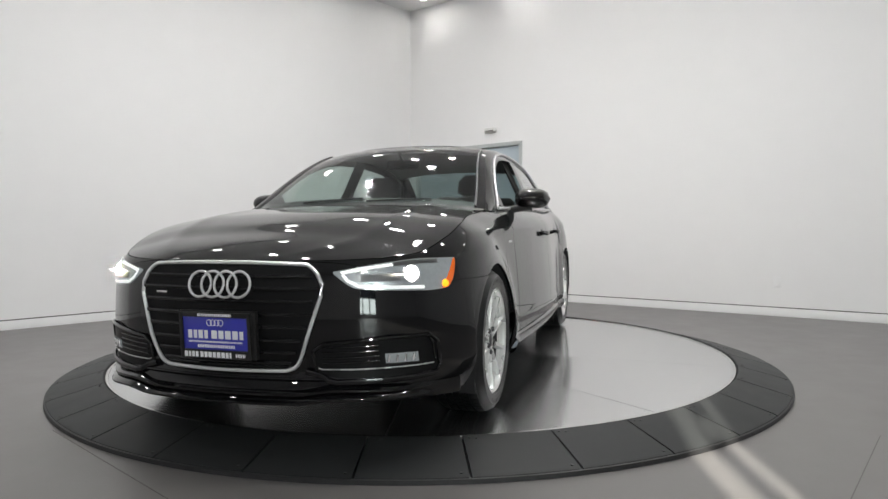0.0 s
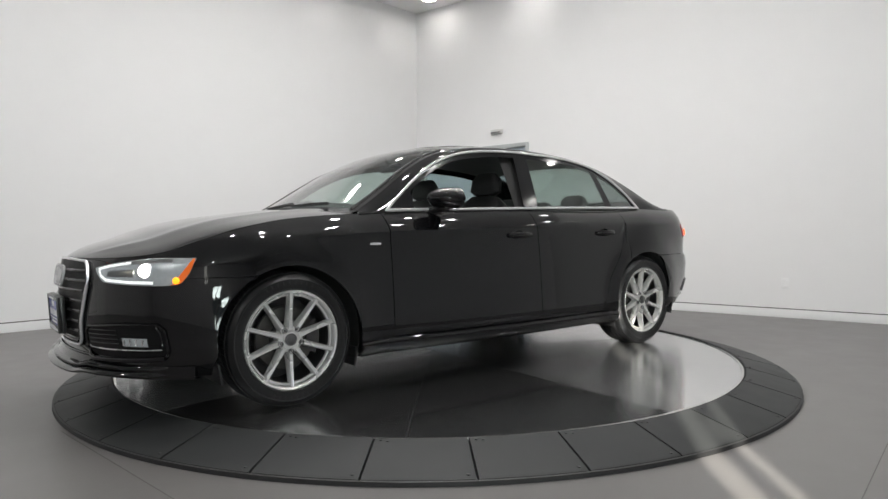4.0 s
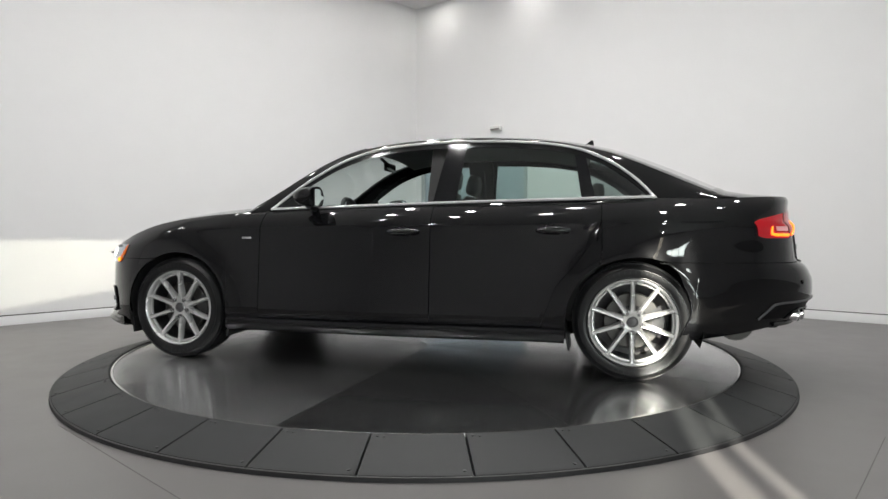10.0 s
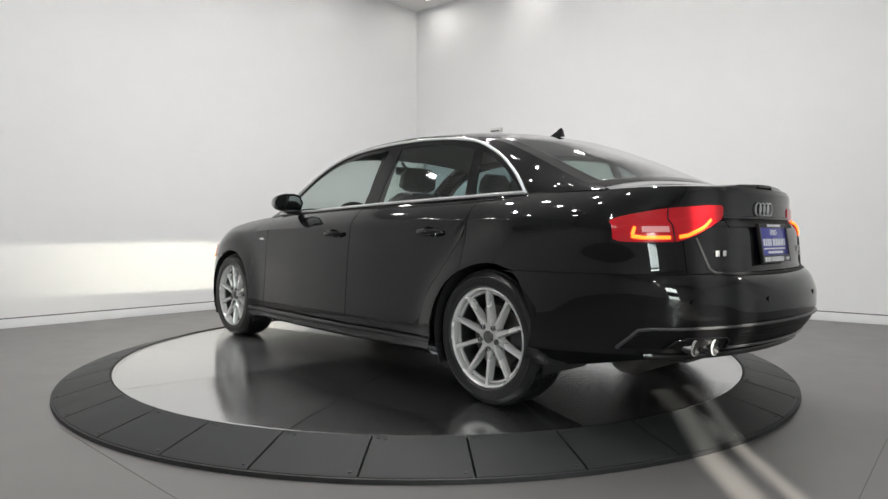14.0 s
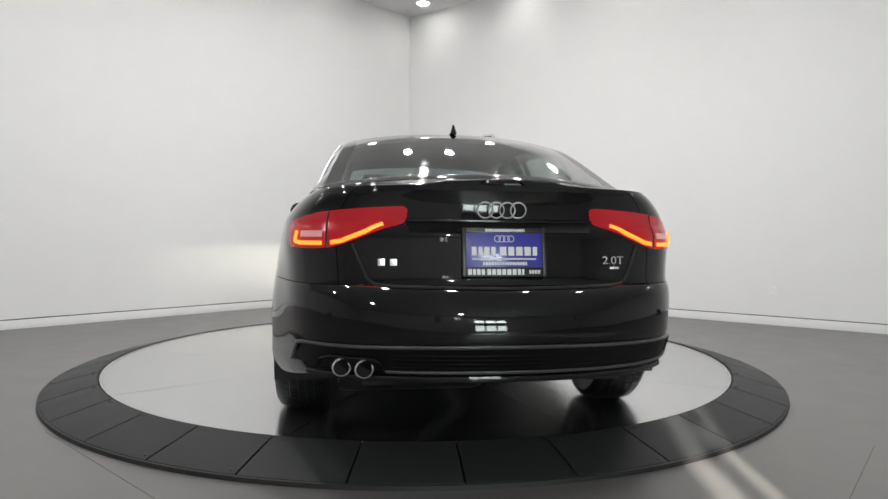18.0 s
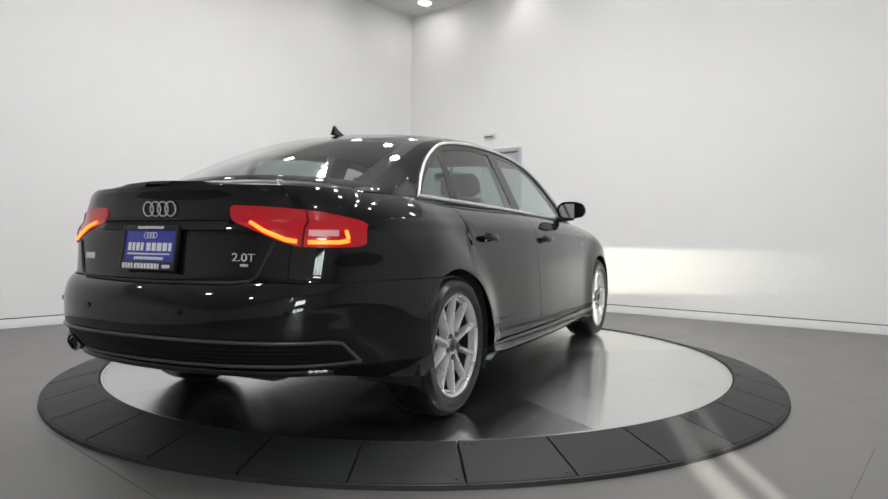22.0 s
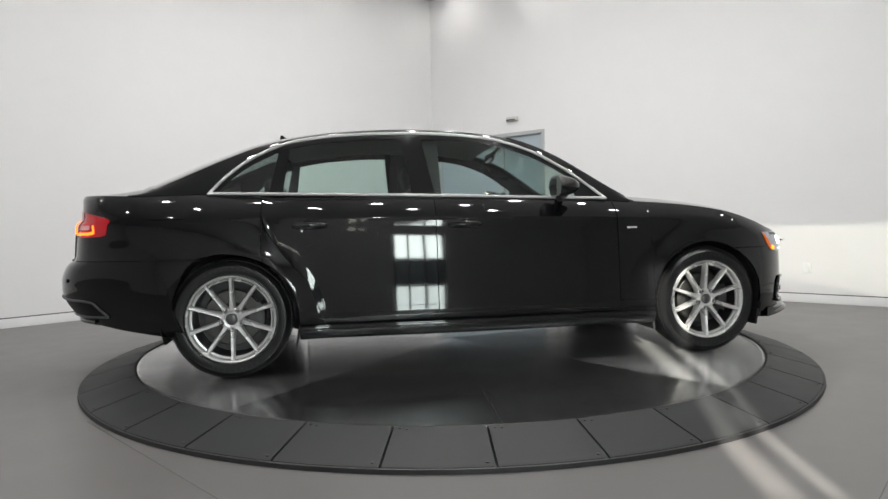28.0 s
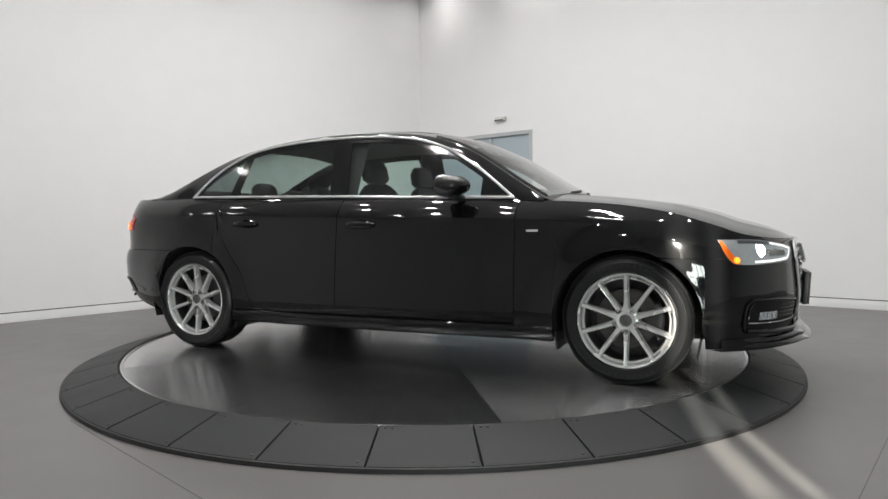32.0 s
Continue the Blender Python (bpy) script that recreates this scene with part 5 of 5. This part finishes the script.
diff = end_patch("diffuser", insert_outline, False, 0.002, M_VOID, car, "black textured rear diffuser insert", ny=60, nz=6, thick=0.004)
bar_on("diffuser_trim", [(y, low_hi(y) + 0.003) for y in spread(-0.715, 0.715, 40)], False, 0.006, 0.0065, M_SATIN, diff)
bar_on("diffuser_trim", [(y, 0.352) for y in spread(-0.765, 0.42, 40)], False, 0.006, 0.0055, M_SATIN, diff)
for side in (1, -1):
    bar_on("diffuser_trim", dense([(0.715 * side, low_hi(0.715) + 0.003), (0.74 * side, 0.43), (0.765 * side, 0.352)], 5), False, 0.006, 0.0065, M_SATIN, diff)
bar_on("exhaust_surround", dense([(0.665, 0.352), (0.645, 0.388), (0.61, 0.402), (0.46, 0.402), (0.435, 0.385), (0.425, 0.352)], 5), False, 0.008, 0.006, M_GLOSSBLACK, diff)
bar_on("diffuser_lip", [(y, 0.322) for y in spread(-0.7, 0.7, 24)], False, 0.006, 0.013, M_PAINT, diff, flat=0.6)
for z in (0.366, 0.382, 0.398, 0.414):
    bar_on("diffuser_rib", [(y, z) for y in spread(-0.66, 0.40, 20)], False, 0.001, 0.0035, M_VOID, diff, n=6)
for y in (0.577, 0.497):
    b_ = bmesh.new()
    lathe(b_, [(0.028, -0.1), (0.031, 0.0), (0.031, 0.012), (0.0275, 0.014), (0.026, 0.0), (0.025, -0.1), (0.0001, -0.1)], 28, "z")
    ob = part("exhaust_tip", b_, M_CHROME, car, "chrome exhaust tip", m=Matrix.Translation((end_pt(y, 0.395, False).x + 0.012, y, 0.358)) @ Vector((-1, 0, -0.06)).to_track_quat("Z", "Y").to_matrix().to_4x4())
    b_ = bmesh.new()
    lathe(b_, [(0.0262, -0.012), (0.0001, -0.012)], 20, "z")
    part("pipe_inside", b_, M_VOID, ob)
    b_ = bmesh.new()
    tube(b_, [(0.031 * math.cos(a), 0.031 * math.sin(a), 0.008) for a in [2 * math.pi * i / 28 for i in range(28)]], 0.003, 8, True)
    part("tip_rim", b_, M_BRIGHT, ob, "polished tip rim")
for y in (0.62, 0.25, -0.25, -0.62):
    p = end_pt(y, 0.545, False, 0.001)
    b_ = bmesh.new()
    bm_cyl(b_, 0.011, -0.003, 0.003, 16)
    part("parking_sensor", b_, M_GLOSSBLACK, car, m=Matrix.Translation(p) @ Vector((-1, y * 0.4, 0)).to_track_quat("Z", "Y").to_matrix().to_4x4())

# ---- handles, mirrors, badges, aerial ----
for side in (1, -1):
    for hx, hz, dn in ((-0.105, 0.815, "front"), (-0.975, 0.825, "rear")):
        y = side_y(hx, hz)
        b_ = bmesh.new()
        rows = []
        for i in range(17):
            s = i / 16
            x = hx + lerp(0.098, -0.098, s)
            lift = 0.004 + 0.034 * math.sin(math.pi * s) ** 0.45
            hh = 0.009 + 0.008 * math.sin(math.pi * s) ** 0.6
            ring_ = []
            for k in range(9):
                a = 2 * math.pi * k / 8
                ring_.append((x, (y + lift + 0.009 * math.sin(a)) * side, hz + hh * math.cos(a)))
            rows.append(ring_)
        grid(b_, rows)
        part("door_handle", b_, M_PAINT, car, "black door handle", smooth=50)
        b_ = bmesh.new()
        lathe(b_, [(0.0001, 0.002), (0.03, 0.002), (0.043, 0.0045), (0.046, 0.0)], 20, "y")
        for v in b_.verts:
            v.co.x *= 1.5
            v.co.y *= side
            v.co.z *= 0.95
        part("handle_recess", b_, M_GLOSSBLACK, car, m=Matrix.Translation((hx + 0.01, (y - 0.001) * side, hz - 0.014)))
    b_ = box((-0.032, -0.002, -0.006), (0.032, 0.003, 0.006), 0.001)
    part("wing_badge", b_, M_BRIGHT, car, "small chrome wing badge", m=Matrix.Translation((0.923, side_y(0.923, 0.775) * side, 0.775)))
    # mirrors
    mir = new("door_mirror")
    mir.parent = car
    mir.matrix_basis = Matrix.Translation((0.475, 0.9 * side, 1.02))
    b_ = bmesh.new()
    rows = []
    for i in range(15):
        s = i / 14
        yy = lerp(-0.11, 0.1, s)
        e = (1 - abs(2 * s - 1) ** 3.4) ** 0.5
        zc_ = 0.004 * math.sin(3 * s)
        hz_, dx_ = 0.064 * max(e, 0.06), 0.128 * max(e, 0.06)
        ring_ = []
        for k in range(21):
            a = math.pi * k / 20
            ring_.append((-0.045 + dx_ * math.sin(a) ** 0.8 * (1.3 - 0.35 * s), yy * side, zc_ + hz_ * math.cos(a) * (1.0 - 0.12 * s)))
        rows.append(ring_ + [ring_[0]])
    grid(b_, rows)
    part("mirror_shell", b_, M_PAINT, mir, "black mirror housing", smooth=60)
    b_ = bmesh.new()
    rows = [[(-0.047 + 0.016 * (i / 12 - 0.5), lerp(-0.094, 0.086, i / 12) * side, lerp(-0.049, 0.049, j / 6) * (1 - abs(2 * i / 12 - 1) ** 4) ** 0.5) for j in range(7)] for i in range(13)]
    grid(b_, rows)
    part("mirror_glass", b_, mat("mirror glass", (0.75, 0.77, 0.78), 0.03, 1.0) if side > 0 else bpy.data.materials["mirror glass"], mir, "silvered mirror glass")
    b_ = bmesh.new()
    tube(b_, [(0.03, -0.18 * side, -0.066), (0.02, -0.12 * side, -0.062), (0.01, -0.06 * side, -0.05), (0.005, 0.0, -0.045)], 0.024, 10)
    part("mirror_foot", b_, M_TRIM, mir)

b_ = bmesh.new()
fin_pts = [(-1.07, 0.0), (-1.11, 0.014), (-1.145, 0.034), (-1.163, 0.048), (-1.173, 0.05), (-1.18, 0.04), (-1.184, 0.0)]
zr = roof_pt(-1.08, 0).z - 0.004
a_ = [b_.verts.new((x, 0.003 + 0.014 * (1 - h / 0.07) ** 2, zr + h)) for x, h in fin_pts]
c_ = [b_.verts.new((x, -0.003 - 0.014 * (1 - h / 0.07) ** 2, zr + h)) for x, h in fin_pts]
b_.faces.new(a_)
b_.faces.new(c_[::-1])
for i in range(len(a_)):
    j = (i + 1) % len(a_)
    b_.faces.new((a_[i], c_[i], c_[j], a_[j]))
part("roof_aerial", b_, M_PAINT, car, "black shark-fin aerial", smooth=50)

# ---- cabin ----
def loft_box(bm, secs):
    """A soft block through sections (centre, half width, half depth, along) given as rings."""
    rr = []
    for cx, cy, cz, hy, hd, tilt in secs:
        ring_ = []
        for k in range(17):
            a = 2 * math.pi * k / 16
            u = math.copysign(abs(math.cos(a)) ** 0.5, math.cos(a)) * hy
            v = math.copysign(abs(math.sin(a)) ** 0.5, math.sin(a)) * hd
            ring_.append((cx + v * math.cos(tilt), cy + u, cz + v * math.sin(tilt)))
        rr.append(ring_)
    grid(bm, rr)
    for e in (rr[0], rr[-1]):
        bm.faces.new([bm.verts.new(p) for p in e[:-1]])


for sy in (0.36, -0.36):
    seat = new("front_seat")
    seat.parent = car
    b_ = bmesh.new()
    loft_box(b_, [(-0.06, sy, 0.52, 0.2, 0.05, 0.3), (-0.09, sy, 0.58, 0.25, 0.07, 0.3), (-0.20, sy, 0.85, 0.26, 0.07, 0.3), (-0.27, sy, 1.02, 0.2, 0.06, 0.3), (-0.285, sy, 1.07, 0.13, 0.04, 0.3)])
    part("backrest", b_, M_SEAT, seat, "black leather backrest", smooth=60)
    b_ = bmesh.new()
    loft_box(b_, [(-0.28, sy, 1.085, 0.09, 0.03, 0.2), (-0.285, sy, 1.11, 0.135, 0.045, 0.2), (-0.30, sy, 1.19, 0.13, 0.045, 0.2), (-0.305, sy, 1.235, 0.09, 0.025, 0.2)])
    part("headrest", b_, M_SEAT, seat, "black leather headrest", smooth=60)
    for d in (-0.05, 0.05):
        b_ = bmesh.new()
        tube(b_, [(-0.28, sy + d, 1.03), (-0.285, sy + d, 1.12)], 0.007, 8)
        part("headrest_post", b_, M_CHROME, seat)
    b_ = box((-0.12, sy - 0.26, 0.36), (0.38, sy + 0.26, 0.52), 0.05)
    part("cushion", b_, M_SEAT, seat, smooth=60)
bench = new("rear_bench")
bench.parent = car
b_ = bmesh.new()
loft_box(b_, [(-1.05, 0, 0.5, 0.6, 0.08, 0.3), (-1.12, 0, 0.75, 0.62, 0.08, 0.3), (-1.19, 0, 0.95, 0.6, 0.06, 0.3), (-1.2, 0, 0.985, 0.55, 0.04, 0.3)])
part("backrest", b_, M_SEAT, bench, smooth=60)
part("cushion", box((-1.1, -0.62, 0.36), (-0.6, 0.62, 0.54), 0.05), M_SEAT, bench, smooth=60)
for sy in (0.36, 0.0, -0.36):
    b_ = bmesh.new()
    loft_box(b_, [(-1.2, sy, 0.99, 0.09, 0.03, 0.2), (-1.205, sy, 1.01, 0.12, 0.045, 0.2), (-1.215, sy, 1.08 if sy else 1.05, 0.115, 0.04, 0.2), (-1.22, sy, 1.11 if sy else 1.07, 0.08, 0.025, 0.2)])
    part("headrest", b_, M_SEAT, bench, smooth=60)
b_ = bmesh.new()
rows = []
for i in range(15):
    y = lerp(-0.72, 0.72, i / 14)
    hump = 0.03 * math.exp(-((y - 0.36) / 0.16) ** 2)
    rows.append([(1.0, y, 0.90), (0.9, y, 0.945), (0.7, y, 0.965 + hump), (0.56, y, 0.945 + hump), (0.52, y, 0.88), (0.56, y, 0.7), (0.6, y, 0.45)])
grid(b_, rows)
part("dashboard", b_, M_SEAT, car, "black dashboard", smooth=50)
sw = new("steering_wheel")
sw.parent = car
sw.matrix_basis = Matrix.Translation((0.38, 0.36, 0.865)) @ Vector((-1, 0, 0.42)).to_track_quat("Z", "Y").to_matrix().to_4x4()
b_ = bmesh.new()
tube(b_, [(0.183 * math.cos(a), 0.183 * math.sin(a), 0) for a in [2 * math.pi * i / 36 for i in range(36)]], 0.015, 10, True)
part("wheel_rim", b_, M_SEAT, sw, smooth=60)
for a in (90, 210, 330):
    b_ = bmesh.new()
    tube(b_, [(0.03 * math.cos(radians(a)), 0.03 * math.sin(radians(a)), -0.02), (0.178 * math.cos(radians(a)), 0.178 * math.sin(radians(a)), 0)], 0.014, 8)
    part("wheel_spoke", b_, M_SEAT, sw)
b_ = bmesh.new()
bm_cyl(b_, 0.07, -0.05, 0.0, 24)
part("airbag_cover", b_, M_SEAT, sw)
b_ = box((0.25, -0.11, 1.245), (0.275, 0.11, 1.305), 0.012)
part("rear_view_mirror", b_, M_GLOSSBLACK, car, smooth=60)
b_ = bmesh.new()
tube(b_, [(0.27, 0, 1.29), (0.33, 0, 1.345)], 0.012, 8)
part("mirror_stalk", b_, M_GLOSSBLACK, car)
part("parcel_shelf", box((-1.74, -0.62, 0.955), (-1.2, 0.62, 0.972), 0.005), M_SEAT, car)
part("cabin_floor", box((-1.2, -0.72, 0.3), (1.0, 0.72, 0.34), 0.01), M_UNDER, car)
for side in (1, -1):
    b_ = bmesh.new()
    rows = []
    for x in spread(0.85, -1.2, 24):
        rows.append([(x, (house_y(x, belt(x)) - 0.035) * side, belt(x) - 0.004), (x, (house_y(x, belt(x)) - 0.06) * side, 0.93), (x, 0.72 * side, 0.75), (x, 0.74 * side, 0.34)])
    grid(b_, rows)
    part("door_lining", b_, M_SEAT, car)
    b_ = bmesh.new()
    rows = []
    for x in (-0.215, -0.40):
        rows.append([(x + 0.01 * (z - 0.9), (house_y(x, z) - 0.035) * side, z) for z in spread(0.96, 1.36, 6)])
    grid(b_, rows)
    part("pillar_lining", b_, M_UNDER, car)
    b_ = bmesh.new()
    tube(b_, [(-0.33, (house_y(-0.33, z) - 0.05) * side, z) for z in spread(0.8, 1.28, 6)], 0.018, 6, flat=0.3)
    part("seat_belt", b_, M_TRIM, car)
    # lining behind the rear doors
    b_ = bmesh.new()
    rows = []
    for x in spread(-1.2, -1.75, 10):
        rows.append([(x, (house_y(x, z) - 0.03) * side, z) for z in spread(0.96, max(rail(x) - 0.02, 0.97), 5)])
    grid(b_, [r for r in rows if r[0][0] < -1.5])
    part("rear_pillar_lining", b_, M_LINER, car)


# ---- what turns ----
YAW0, RATE = -108.62, -8.619
OFF = (0.045, -0.045, 0.0)


def motions():
    turn = [(t, pose(0, 0, 0, 0, 0, YAW0 + RATE * t)) for t in range(33)]
    walk(disc, turn)
    walk(car, [(t, m @ Matrix.Translation(OFF)) for t, m in turn])


motions()
